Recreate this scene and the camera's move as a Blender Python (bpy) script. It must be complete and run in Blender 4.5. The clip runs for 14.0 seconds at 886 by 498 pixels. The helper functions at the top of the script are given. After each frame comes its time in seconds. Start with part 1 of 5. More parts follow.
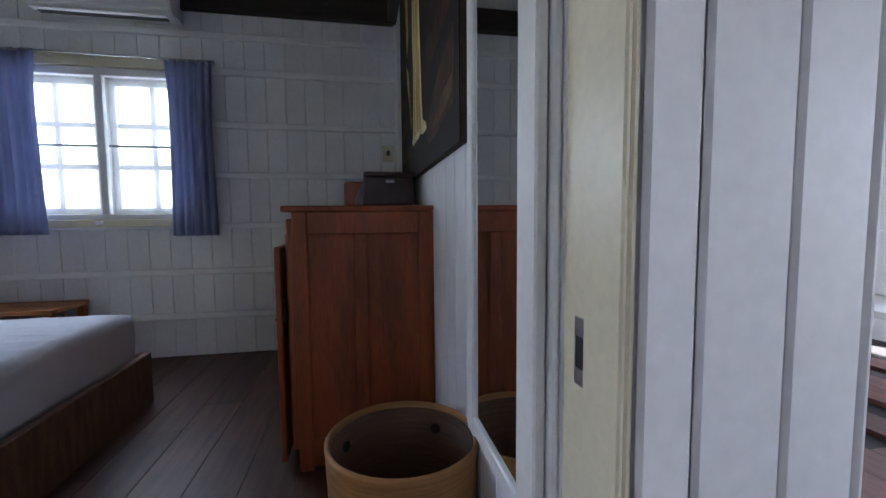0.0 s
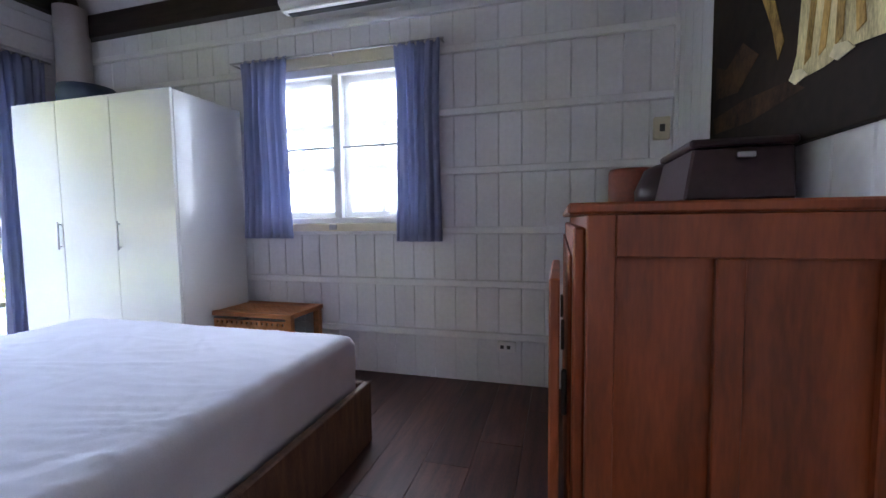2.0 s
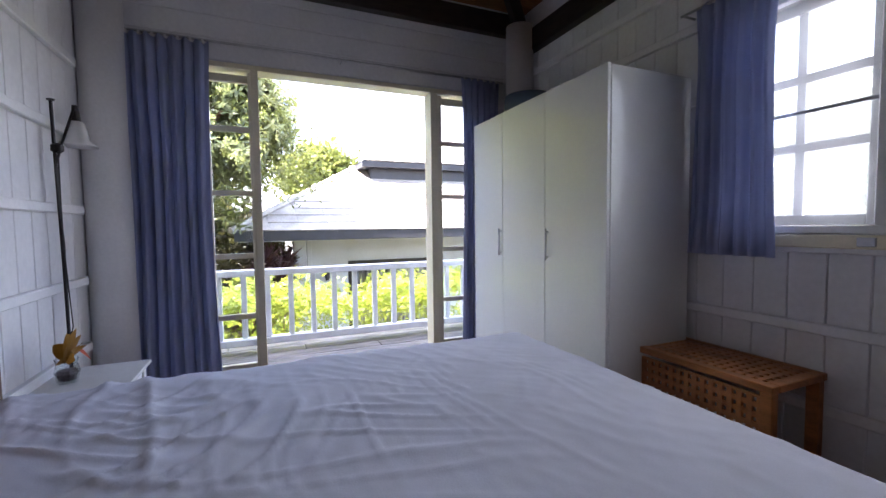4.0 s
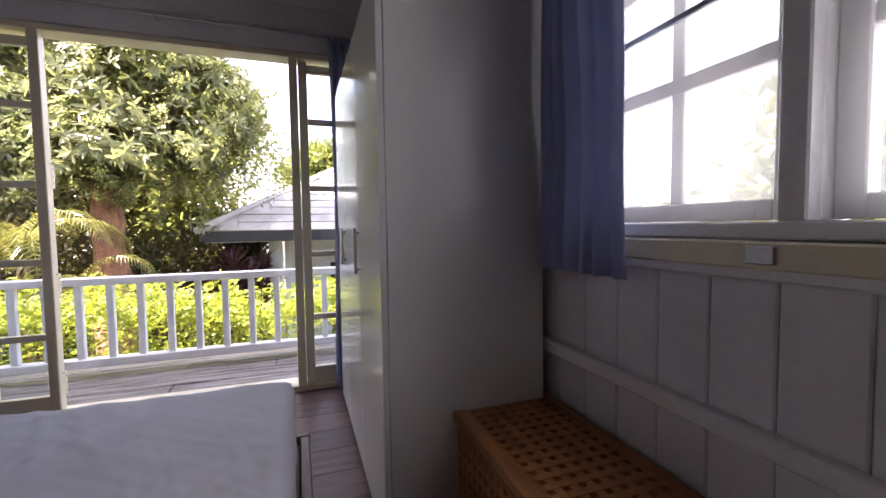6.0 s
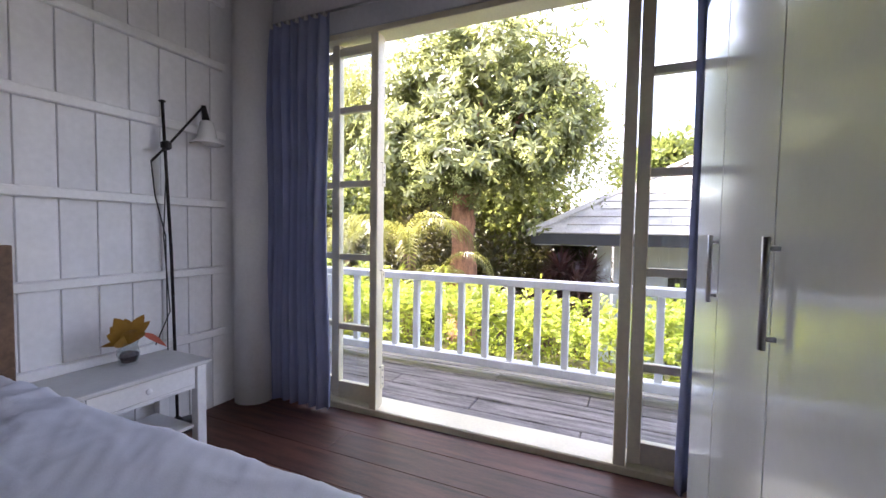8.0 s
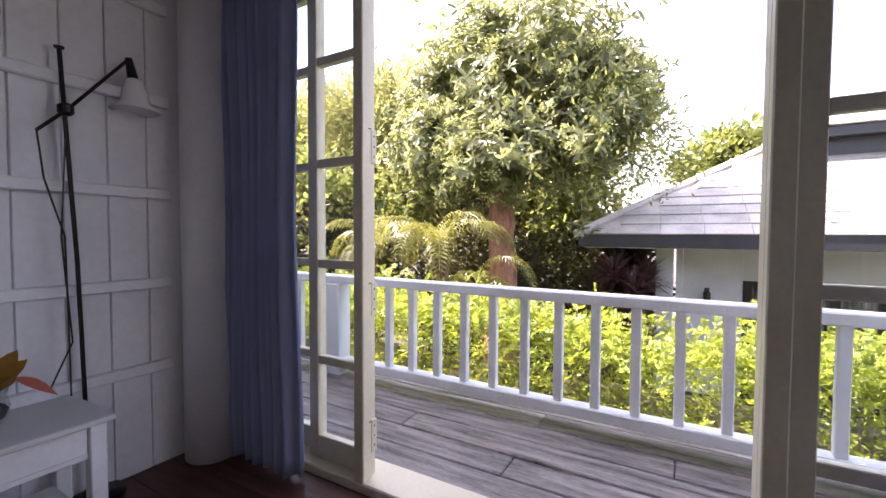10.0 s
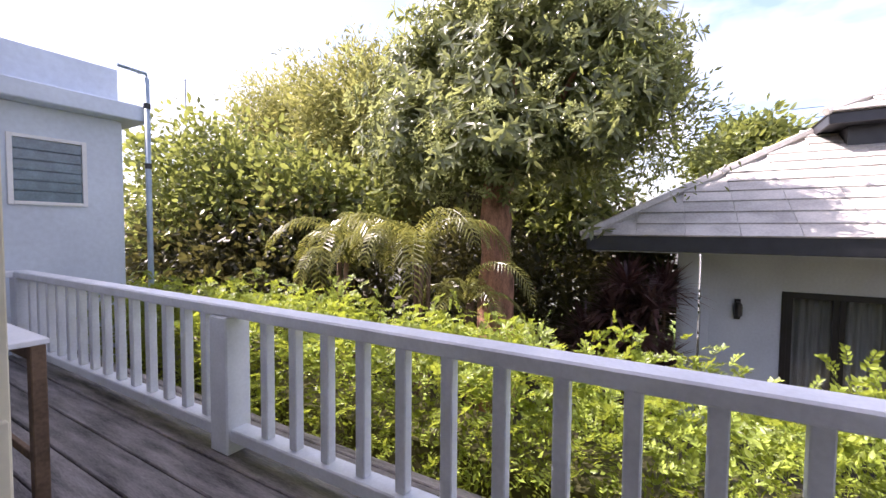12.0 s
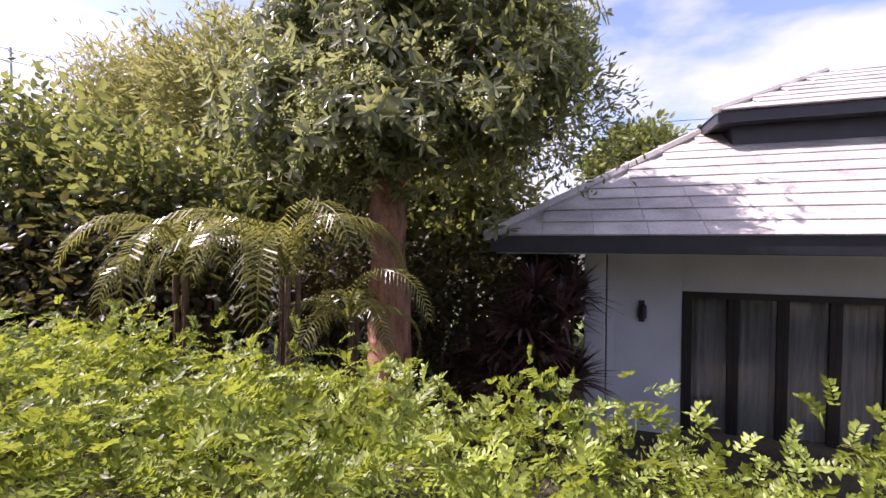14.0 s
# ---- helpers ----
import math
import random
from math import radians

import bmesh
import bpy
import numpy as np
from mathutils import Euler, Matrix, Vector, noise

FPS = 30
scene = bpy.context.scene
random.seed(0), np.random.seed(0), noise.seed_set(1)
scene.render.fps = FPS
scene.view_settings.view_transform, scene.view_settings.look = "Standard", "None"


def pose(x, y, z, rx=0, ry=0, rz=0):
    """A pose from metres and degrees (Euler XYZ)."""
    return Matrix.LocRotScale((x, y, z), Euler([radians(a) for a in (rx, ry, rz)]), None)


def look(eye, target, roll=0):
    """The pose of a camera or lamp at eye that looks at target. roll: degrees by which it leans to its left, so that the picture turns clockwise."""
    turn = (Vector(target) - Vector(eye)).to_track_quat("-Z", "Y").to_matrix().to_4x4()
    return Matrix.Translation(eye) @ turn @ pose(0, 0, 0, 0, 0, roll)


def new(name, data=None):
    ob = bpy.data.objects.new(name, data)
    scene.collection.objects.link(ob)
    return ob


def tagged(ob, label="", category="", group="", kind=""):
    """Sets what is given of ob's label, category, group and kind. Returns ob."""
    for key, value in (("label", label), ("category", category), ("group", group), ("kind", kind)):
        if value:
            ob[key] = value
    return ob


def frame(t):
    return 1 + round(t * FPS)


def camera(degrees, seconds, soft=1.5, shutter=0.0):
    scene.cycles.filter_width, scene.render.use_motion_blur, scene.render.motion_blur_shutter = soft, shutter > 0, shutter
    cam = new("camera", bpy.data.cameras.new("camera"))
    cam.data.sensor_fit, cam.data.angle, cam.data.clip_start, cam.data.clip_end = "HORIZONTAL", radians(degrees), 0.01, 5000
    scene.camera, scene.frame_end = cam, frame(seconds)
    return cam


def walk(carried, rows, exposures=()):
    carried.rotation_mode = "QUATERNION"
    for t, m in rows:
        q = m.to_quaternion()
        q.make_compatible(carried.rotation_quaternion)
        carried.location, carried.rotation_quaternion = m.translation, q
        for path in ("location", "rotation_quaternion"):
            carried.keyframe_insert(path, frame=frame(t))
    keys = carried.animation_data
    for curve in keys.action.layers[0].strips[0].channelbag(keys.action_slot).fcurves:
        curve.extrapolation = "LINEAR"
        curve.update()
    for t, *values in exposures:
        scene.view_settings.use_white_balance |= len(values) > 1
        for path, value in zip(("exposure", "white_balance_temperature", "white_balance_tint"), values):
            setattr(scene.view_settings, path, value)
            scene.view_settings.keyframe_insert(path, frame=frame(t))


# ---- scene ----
cam = camera(93.4, 14.0)
PATH = [
    (0, (0.035, -0.001, 1.012), (0.411, 1.957, 0.862), -0.5),
    (0.5, (-0.024, 0.207, 1.026), (-0.107, 2.200, 0.874), -0.6),
    (1, (-0.101, 0.415, 1.033), (-0.493, 2.371, 0.886), -0.8),
    (1.5, (-0.194, 0.610, 1.042), (-0.680, 2.545, 0.900), -0.7),
    (2, (-0.285, 0.787, 1.030), (-0.823, 2.708, 0.893), -0.7),
    (2.5, (-0.374, 0.990, 1.010), (-1.240, 2.790, 0.902), -0.3),
    (3, (-0.581, 1.030, 1.076), (-1.934, 2.496, 0.924), -0.3),
    (3.2, (-0.676, 1.032, 1.075), (-2.200, 2.319, 0.930), -0.2),
    (5.3, (-1.175, 2.144, 1.057), (-3.083, 2.733, 0.941), -1.2),
    (5.5, (-1.193, 2.288, 1.042), (-3.082, 2.935, 0.932), -1.0),
    (6, (-1.232, 2.513, 1.054), (-3.120, 3.165, 0.945), -0.8),
    (6.5, (-1.419, 2.633, 1.030), (-3.354, 3.132, 0.951), 0.4),
    (7, (-1.636, 2.659, 1.042), (-3.631, 2.759, 0.956), 0.5),
    (7.5, (-1.860, 2.658, 1.042), (-3.808, 2.212, 0.953), 0.9),
    (8, (-2.098, 2.529, 1.053), (-3.919, 1.707, 0.961), 0.9),
    (8.2, (-2.210, 2.476, 1.065), (-4.000, 1.589, 0.972), 1.0),
    (10.3, (-3.014, 2.256, 1.013), (-4.742, 1.251, 0.933), 0.2),
    (10.5, (-3.179, 2.206, 1.026), (-4.904, 1.196, 0.938), 0.2),
    (11, (-3.495, 2.137, 1.056), (-5.208, 1.109, 0.969), 0.4),
    (11.5, (-3.695, 2.086, 1.063), (-5.410, 1.062, 0.975), 0.4),
    (12, (-3.949, 2.021, 1.077), (-5.670, 1.006, 0.988), 0.4),
    (12.5, (-4.264, 1.967, 1.082), (-5.987, 0.956, 0.988), 0.4),
    (13, (-4.570, 1.965, 1.045), (-6.360, 1.077, 0.958), -0.1),
    (13.5, (-4.865, 1.937, 1.051), (-6.768, 1.326, 0.974), -0.0),
    (14, (-5.029, 1.823, 1.035), (-6.927, 1.196, 0.965), -0.1),
]
SMOOTH = [(t, look(eye, target, roll)) for t, eye, target, roll in PATH]
EXPOSURES = [(0, 4.1, 5500, 16), (0.5, 4.3, 5000, 13), (1.5, 4.8, 5500, 18), (2.5, 4.9, 5600, 23), (3.2, 4.2, 5600, 23), (5.3, 3.35, 6700, 30), (6.5, 3.0, 6600, 31), (8.2, 3.3, 6300, 26), (10.3, 2.55, 6500, 33), (11.0, 2.2, 6500, 34), (12.0, 1.68, 6300, 31), (13.0, 1.3, 6350, 35), (14, 1.05, 6100, 40)]
walk(cam, SMOOTH, EXPOSURES)

# ---- daylight ----
SUN_DIR = Vector((0.19, -0.57, 0.80)).normalized()
world = bpy.data.worlds.new("sky")
scene.world = world
world.use_nodes = True
wn = world.node_tree
sky = wn.nodes.new("ShaderNodeTexSky")
sky.sky_type = "NISHITA"
sky.sun_disc = False
sky.sun_elevation = math.asin(SUN_DIR.z)
sky.sun_rotation = math.atan2(SUN_DIR.x, SUN_DIR.y)
sky.air_density, sky.dust_density = 1.2, 2.5
cl_co = wn.nodes.new("ShaderNodeTexCoord")
cl_map = wn.nodes.new("ShaderNodeMapping")
cl_map.inputs["Scale"].default_value = (1.2, 1.2, 3.0)
cl_noise = wn.nodes.new("ShaderNodeTexNoise")
cl_noise.inputs["Scale"].default_value = 1.6
cl_noise.inputs["Detail"].default_value = 6
cl_ramp = wn.nodes.new("ShaderNodeValToRGB")
cl_ramp.color_ramp.elements[0].position = 0.45
cl_ramp.color_ramp.elements[1].position = 0.64
cl_mix = wn.nodes.new("ShaderNodeMix")
cl_mix.data_type = "RGBA"
cl_mix.inputs[7].default_value = (5.6, 5.7, 5.9, 1)
wn.links.new(cl_co.outputs["Generated"], cl_map.inputs["Vector"])
wn.links.new(cl_map.outputs["Vector"], cl_noise.inputs["Vector"])
wn.links.new(cl_noise.outputs["Fac"], cl_ramp.inputs["Fac"])
wn.links.new(cl_ramp.outputs["Color"], cl_mix.inputs[0])
wn.links.new(sky.outputs["Color"], cl_mix.inputs[6])
wn.links.new(cl_mix.outputs[2], wn.nodes["Background"].inputs["Color"])
wn.nodes["Background"].inputs["Strength"].default_value = 0.12
sun = new("sun", bpy.data.lights.new("sun", "SUN"))
sun.data.energy, sun.data.angle, sun.data.color = 5.0, radians(0.55), (1.0, 0.95, 0.86)
sun.matrix_world = look((0, 0, 30), Vector((0, 0, 30)) - SUN_DIR)


def opening_lamp(name, at, towards, width, height, power):
    """An added area lamp that stands in for the sky's light at an opening."""
    ob = new(name, bpy.data.lights.new(name, "AREA"))
    ob.data.shape, ob.data.size, ob.data.size_y, ob.data.energy = "RECTANGLE", width, height, power
    ob.data.color = (0.97, 0.99, 1.0)
    ob.matrix_world = look(at, towards)
    return ob


opening_lamp("window_daylight", (-1.73, 3.52, 1.54), (-1.73, 0.0, 1.2), 1.24, 1.0, 2.6)
# Hall lamp is added to brighten the room; its source is unseen.
opening_lamp("hall_daylight", (4.28, 0.15, 1.1), (0.0, 0.15, 1.1), 3.4, 2.1, 1.5)

# ---- materials ----
def material(name, colour, rough=0.6, metal=0.0, vary=0.12, scale=6.0, bump=0.15, grain=(1, 1, 1), fine=60.0, tint=None, random_tone=0.0, island=False, spec=0.5, coat=0.0):
    """A procedural surface: two scales of noise in tone, fine relief, and an optional tone per object or per island."""
    m = bpy.data.materials.new(name)
    m.use_nodes = True
    nt = m.node_tree
    b = nt.nodes["Principled BSDF"]
    mp = nt.nodes.new("ShaderNodeMapping")
    mp.inputs["Scale"].default_value = grain
    geo = nt.nodes.new("ShaderNodeNewGeometry")
    nt.links.new(geo.outputs["Position"], mp.inputs["Vector"])
    n1 = nt.nodes.new("ShaderNodeTexNoise")
    n1.inputs["Scale"].default_value, n1.inputs["Detail"].default_value = scale, 4
    n2 = nt.nodes.new("ShaderNodeTexNoise")
    n2.inputs["Scale"].default_value, n2.inputs["Detail"].default_value = fine, 3
    for n in (n1, n2):
        nt.links.new(mp.outputs["Vector"], n.inputs["Vector"])
    mean = nt.nodes.new("ShaderNodeMath")
    mean.operation = "MULTIPLY_ADD"
    mean.inputs[1].default_value = 0.35
    nt.links.new(n2.outputs["Fac"], mean.inputs[0])
    half = nt.nodes.new("ShaderNodeMath")
    half.operation = "MULTIPLY"
    half.inputs[1].default_value = 0.65
    nt.links.new(n1.outputs["Fac"], half.inputs[0])
    nt.links.new(half.outputs[0], mean.inputs[2])
    ramp = nt.nodes.new("ShaderNodeValToRGB")
    lo = [max(0, c * (1 - 2.2 * vary)) for c in colour]
    hi = list(tint) if tint else [min(1, c * (1 + 1.6 * vary)) for c in colour]
    ramp.color_ramp.elements[0].color, ramp.color_ramp.elements[0].position = (*lo, 1), 0.3
    ramp.color_ramp.elements[1].color, ramp.color_ramp.elements[1].position = (*hi, 1), 0.7
    nt.links.new(mean.outputs[0], ramp.inputs["Fac"])
    out = ramp.outputs["Color"]
    if random_tone:
        if island:
            source = geo.outputs["Random Per Island"]
        else:
            source = nt.nodes.new("ShaderNodeObjectInfo").outputs["Random"]
        rng = nt.nodes.new("ShaderNodeMapRange")
        rng.inputs["To Min"].default_value, rng.inputs["To Max"].default_value = 1 - random_tone, 1 + random_tone
        nt.links.new(source, rng.inputs["Value"])
        hsv = nt.nodes.new("ShaderNodeHueSaturation")
        nt.links.new(out, hsv.inputs["Color"])
        nt.links.new(rng.outputs["Result"], hsv.inputs["Value"])
        out = hsv.outputs["Color"]
    nt.links.new(out, b.inputs["Base Color"])
    b.inputs["Roughness"].default_value, b.inputs["Metallic"].default_value = rough, metal
    b.inputs["Specular IOR Level"].default_value = spec
    b.inputs["Coat Weight"].default_value = coat
    b.inputs["Coat Roughness"].default_value = 0.2
    if bump:
        bp = nt.nodes.new("ShaderNodeBump")
        bp.inputs["Strength"].default_value, bp.inputs["Distance"].default_value = bump, 0.004
        nt.links.new(mean.outputs[0], bp.inputs["Height"])
        nt.links.new(bp.outputs["Normal"], b.inputs["Normal"])
    return m


def leafy(name, colour, tint, through_colour, rough=0.45, tone=0.35):
    """Leaf: glossy on top, lets light through, a tone of its own for each leaf."""
    m = material(name, colour, rough, vary=0.1, scale=3.0, bump=0, tint=tint, random_tone=tone, island=True, spec=0.4)
    nt = m.node_tree
    tr = nt.nodes.new("ShaderNodeBsdfTranslucent")
    tr.inputs["Color"].default_value = (*through_colour, 1)
    mix = nt.nodes.new("ShaderNodeMixShader")
    mix.inputs[0].default_value = 0.38
    nt.links.new(nt.nodes["Principled BSDF"].outputs[0], mix.inputs[1])
    nt.links.new(tr.outputs[0], mix.inputs[2])
    nt.links.new(mix.outputs[0], nt.nodes["Material Output"].inputs["Surface"])
    return m


def glassy(name, tint=(0.95, 0.97, 0.97), haze=0.0):
    m = bpy.data.materials.new(name)
    m.use_nodes = True
    nt = m.node_tree
    nt.nodes.remove(nt.nodes["Principled BSDF"])
    clear = nt.nodes.new("ShaderNodeBsdfTransparent")
    clear.inputs["Color"].default_value = (*tint, 1)
    gloss = nt.nodes.new("ShaderNodeBsdfGlossy")
    gloss.inputs["Roughness"].default_value = 0.02
    facing = nt.nodes.new("ShaderNodeLayerWeight")
    power = nt.nodes.new("ShaderNodeMath")
    power.operation = "POWER"
    power.inputs[1].default_value = 5.0
    nt.links.new(facing.outputs["Facing"], power.inputs[0])
    fres = nt.nodes.new("ShaderNodeMath")
    fres.operation = "MULTIPLY_ADD"
    fres.inputs[1].default_value, fres.inputs[2].default_value = 0.9, 0.05
    nt.links.new(power.outputs[0], fres.inputs[0])
    mix = nt.nodes.new("ShaderNodeMixShader")
    nt.links.new(fres.outputs[0], mix.inputs[0])
    nt.links.new(clear.outputs[0], mix.inputs[1])
    nt.links.new(gloss.outputs[0], mix.inputs[2])
    last = mix
    if haze:
        film = nt.nodes.new("ShaderNodeBsdfTranslucent")
        film.inputs["Color"].default_value = (0.9, 0.92, 0.92, 1)
        last = nt.nodes.new("ShaderNodeMixShader")
        last.inputs[0].default_value = haze
        nt.links.new(mix.outputs[0], last.inputs[1])
        nt.links.new(film.outputs[0], last.inputs[2])
    nt.links.new(last.outputs[0], nt.nodes["Material Output"].inputs["Surface"])
    return m


WHITE = material("white_board_paint", (0.74, 0.74, 0.75), 0.5, vary=0.05, scale=2.5, fine=40, random_tone=0.035, bump=0.2)
CREAM = material("cream_gloss_paint", (0.76, 0.70, 0.52), 0.38, vary=0.06, scale=3, bump=0.15)
TRIM = material("white_trim_paint", (0.78, 0.78, 0.78), 0.45, vary=0.05, scale=3, bump=0.15)
RAILWHITE = material("weathered_white_paint", (0.76, 0.78, 0.82), 0.5, vary=0.07, scale=5, bump=0.3)
BEAM = material("dark_stained_beam", (0.028, 0.018, 0.014), 0.5, vary=0.3, grain=(1, 1, 6), bump=0.4)
CEILING = material("varnished_ceiling_boards", (0.30, 0.13, 0.05), 0.4, vary=0.25, grain=(8, 1, 1), scale=3, bump=0.3)
FLOOR = material("dark_floorboards", (0.090, 0.034, 0.021), 0.48, vary=0.4, grain=(9, 1, 1), scale=3, fine=40, random_tone=0.3, bump=0.35, coat=0.05)
DECK = material("weathered_deck_boards", (0.20, 0.18, 0.175), 0.55, vary=0.45, grain=(9, 1, 1), scale=2.6, fine=34, random_tone=0.2, bump=0.9)
GAP = material("dark_gap", (0.02, 0.017, 0.015), 0.9, bump=0)
SHEET = material("white_cotton_sheet", (0.60, 0.62, 0.68), 0.85, vary=0.04, scale=8, fine=220, bump=0.25, spec=0.2)
BEDWOOD = material("pale_brown_bed_wood", (0.15, 0.085, 0.05), 0.45, vary=0.3, grain=(1, 6, 1), bump=0.3)
REDWOOD = material("red_brown_cabinet_wood", (0.26, 0.060, 0.014), 0.5, vary=0.22, grain=(6, 6, 1), scale=2.2, fine=18, bump=0.25, coat=0.05)
GLOSSWHITE = material("white_wardrobe_foil", (0.76, 0.77, 0.74), 0.13, vary=0.02, scale=2, bump=0.03)
CRATE = material("orange_brown_crate_wood", (0.42, 0.17, 0.055), 0.45, vary=0.25, grain=(1, 7, 7), scale=3, bump=0.25)
CURTAIN = material("blue_cotton_curtain", (0.34, 0.37, 0.54), 0.9, vary=0.08, scale=5, fine=260, bump=0.3, spec=0.15)
CURTAIN_NODES = CURTAIN.node_tree
glow = CURTAIN_NODES.nodes.new("ShaderNodeBsdfTranslucent")
glow.inputs["Color"].default_value = (0.44, 0.48, 0.64, 1)
cloth_mix = CURTAIN_NODES.nodes.new("ShaderNodeMixShader")
cloth_mix.inputs[0].default_value = 0.28
CURTAIN_NODES.links.new(CURTAIN_NODES.nodes["Principled BSDF"].outputs[0], cloth_mix.inputs[1])
CURTAIN_NODES.links.new(glow.outputs[0], cloth_mix.inputs[2])
CURTAIN_NODES.links.new(cloth_mix.outputs[0], CURTAIN_NODES.nodes["Material Output"].inputs["Surface"])
STEEL = material("brushed_steel", (0.55, 0.55, 0.56), 0.3, metal=1.0, vary=0.08, bump=0.05)
IRON = material("black_iron", (0.03, 0.026, 0.024), 0.4, metal=0.7, vary=0.2, bump=0.15)
ALU = material("grey_aluminium", (0.35, 0.37, 0.38), 0.4, metal=0.6, vary=0.08, bump=0.05)
PLASTIC = material("white_plastic", (0.76, 0.76, 0.74), 0.35, vary=0.03, bump=0.03)
IVORY = material("ivory_plastic", (0.62, 0.56, 0.40), 0.4, vary=0.06, bump=0.05)
DARKPLASTIC = material("dark_plastic", (0.03, 0.03, 0.03), 0.4, bump=0.05)
RATTAN = material("golden_rattan", (0.34, 0.165, 0.05), 0.55, vary=0.2, grain=(1, 1, 12), scale=8, bump=0.5)
# Darker copy of the rattan, with the open bin's inner shade in the colour.
RATTANSHADE = material("rattan_inside_shade", (0.10, 0.045, 0.02), 0.6, vary=0.25, grain=(1, 1, 12), scale=8, bump=0.5)
POTRED = material("red_brown_pot", (0.24, 0.06, 0.03), 0.45, vary=0.2, bump=0.2)
BOXDARK = material("dark_lacquer_box", (0.055, 0.03, 0.035), 0.35, vary=0.2, bump=0.15)
HATBLUE = material("navy_card", (0.06, 0.09, 0.16), 0.6, vary=0.12, bump=0.1)
NIGHTGREY = material("grey_white_paint", (0.60, 0.60, 0.58), 0.5, vary=0.05, bump=0.1)
MILK = material("milk_glass", (0.80, 0.80, 0.78), 0.15, vary=0.03, bump=0)
AUTUMN = leafy("rust_leaves", (0.30, 0.13, 0.02), (0.42, 0.24, 0.04), (0.35, 0.16, 0.02), tone=0.4)
REDLEAF = leafy("red_leaf", (0.55, 0.10, 0.05), (0.65, 0.16, 0.08), (0.5, 0.08, 0.04))
RUG = material("grey_blue_rug", (0.16, 0.17, 0.21), 0.95, vary=0.45, scale=14, fine=120, bump=0.6)
BARK = material("orange_brown_bark", (0.34, 0.17, 0.10), 0.85, vary=0.35, grain=(3, 3, 1), scale=3, fine=24, bump=0.9)
STEM = material("brown_stem", (0.16, 0.10, 0.06), 0.85, vary=0.3, bump=0.5)
LEAF_TREE = leafy("tree_leaves", (0.085, 0.098, 0.042), (0.21, 0.23, 0.11), (0.38, 0.41, 0.14), rough=0.26, tone=0.5)
LEAF_BUD = leafy("pale_flower_clusters", (0.36, 0.41, 0.15), (0.50, 0.53, 0.22), (0.48, 0.5, 0.17), rough=0.6)
LEAF_HEDGE = leafy("hedge_leaves", (0.10, 0.155, 0.024), (0.29, 0.35, 0.06), (0.44, 0.50, 0.055), rough=0.42, tone=0.65)
LEAF_YELLOW = leafy("yellow_green_leaves", (0.19, 0.20, 0.05), (0.33, 0.33, 0.10), (0.42, 0.41, 0.12), rough=0.45, tone=0.5)
LEAF_BUSH = leafy("bush_leaves", (0.085, 0.105, 0.03), (0.20, 0.23, 0.065), (0.32, 0.35, 0.08), rough=0.3, tone=0.55)
# Shaded copy of the bush leaves: the shade under the trees is in the colour.
LEAF_SHADE = leafy("shaded_leaves", (0.04, 0.038, 0.018), (0.085, 0.08, 0.03), (0.12, 0.11, 0.03), tone=0.5)
LEAF_PALM = leafy("palm_leaflets", (0.085, 0.10, 0.024), (0.22, 0.22, 0.06), (0.34, 0.33, 0.07), rough=0.3, tone=0.4)
LEAF_PURPLE = leafy("purple_blades", (0.075, 0.035, 0.045), (0.15, 0.10, 0.08), (0.16, 0.06, 0.05), rough=0.3)
LAWN = material("lawn", (0.10, 0.15, 0.025), 0.95, vary=0.5, scale=1.2, fine=30, bump=0.8)
SOIL = material("garden_ground", (0.07, 0.06, 0.03), 0.95, vary=0.5, scale=0.8, fine=18, bump=0.8)
CONCRETE = material("path_concrete", (0.42, 0.38, 0.32), 0.9, vary=0.2, scale=2, fine=30, bump=0.5)
# White render toned blue-grey: shade from trees and hedge is in its colour.
RENDER = material("shaded_white_render", (0.52, 0.55, 0.58), 0.75, vary=0.07, scale=1.4, fine=30, bump=0.3)
# Garden wall's white render greyed, so that its shade sits in the colour.
SHADEWALL = material("shaded_wall_render", (0.33, 0.33, 0.32), 0.85, vary=0.2, scale=0.9, fine=14, bump=0.4)
RENDERBLUE = material("pale_blue_grey_render", (0.62, 0.68, 0.76), 0.75, vary=0.08, scale=1.2, fine=20, bump=0.3)
TILE = material("grey_concrete_roof_tile", (0.42, 0.39, 0.345), 0.6, vary=0.18, scale=2.4, fine=30, random_tone=0.12, bump=0.5)
FASCIA = material("charcoal_fascia", (0.022, 0.022, 0.026), 0.4, vary=0.2, bump=0.1)
BLACKFRAME = material("black_door_frame", (0.014, 0.013, 0.014), 0.35, vary=0.2, bump=0.05)
DRAPE = material("grey_drape", (0.22, 0.22, 0.21), 0.9, vary=0.15, grain=(1, 14, 1), scale=3, bump=0.4)
CABLE = material("black_cable", (0.02, 0.02, 0.02), 0.6, bump=0)
LOUVRE = material("blue_grey_louvre_glass", (0.10, 0.17, 0.22), 0.15, vary=0.15, bump=0.05)
PIPE = material("grey_blue_pipe", (0.28, 0.36, 0.42), 0.45, vary=0.1, bump=0.05)
GLASS = glassy("clear_pane")
FILM = glassy("filmed_pane", (0.86, 0.88, 0.88), haze=0.10)
SCREEN = glassy("pale_insect_mesh", (0.80, 0.80, 0.78), haze=0.05)
MIRROR = material("mirror_silver", (0.85, 0.87, 0.87), 0.015, metal=1.0, vary=0.0, bump=0)


def painting_material():
    """Dark oil painting: brown and green ground, ochre light, brush relief."""
    m = material("oil_painting_ground", (0.015, 0.009, 0.005), 0.65, vary=0.5, scale=2.4, fine=26, bump=0.2, spec=0.15, tint=(0.030, 0.017, 0.008))
    return m


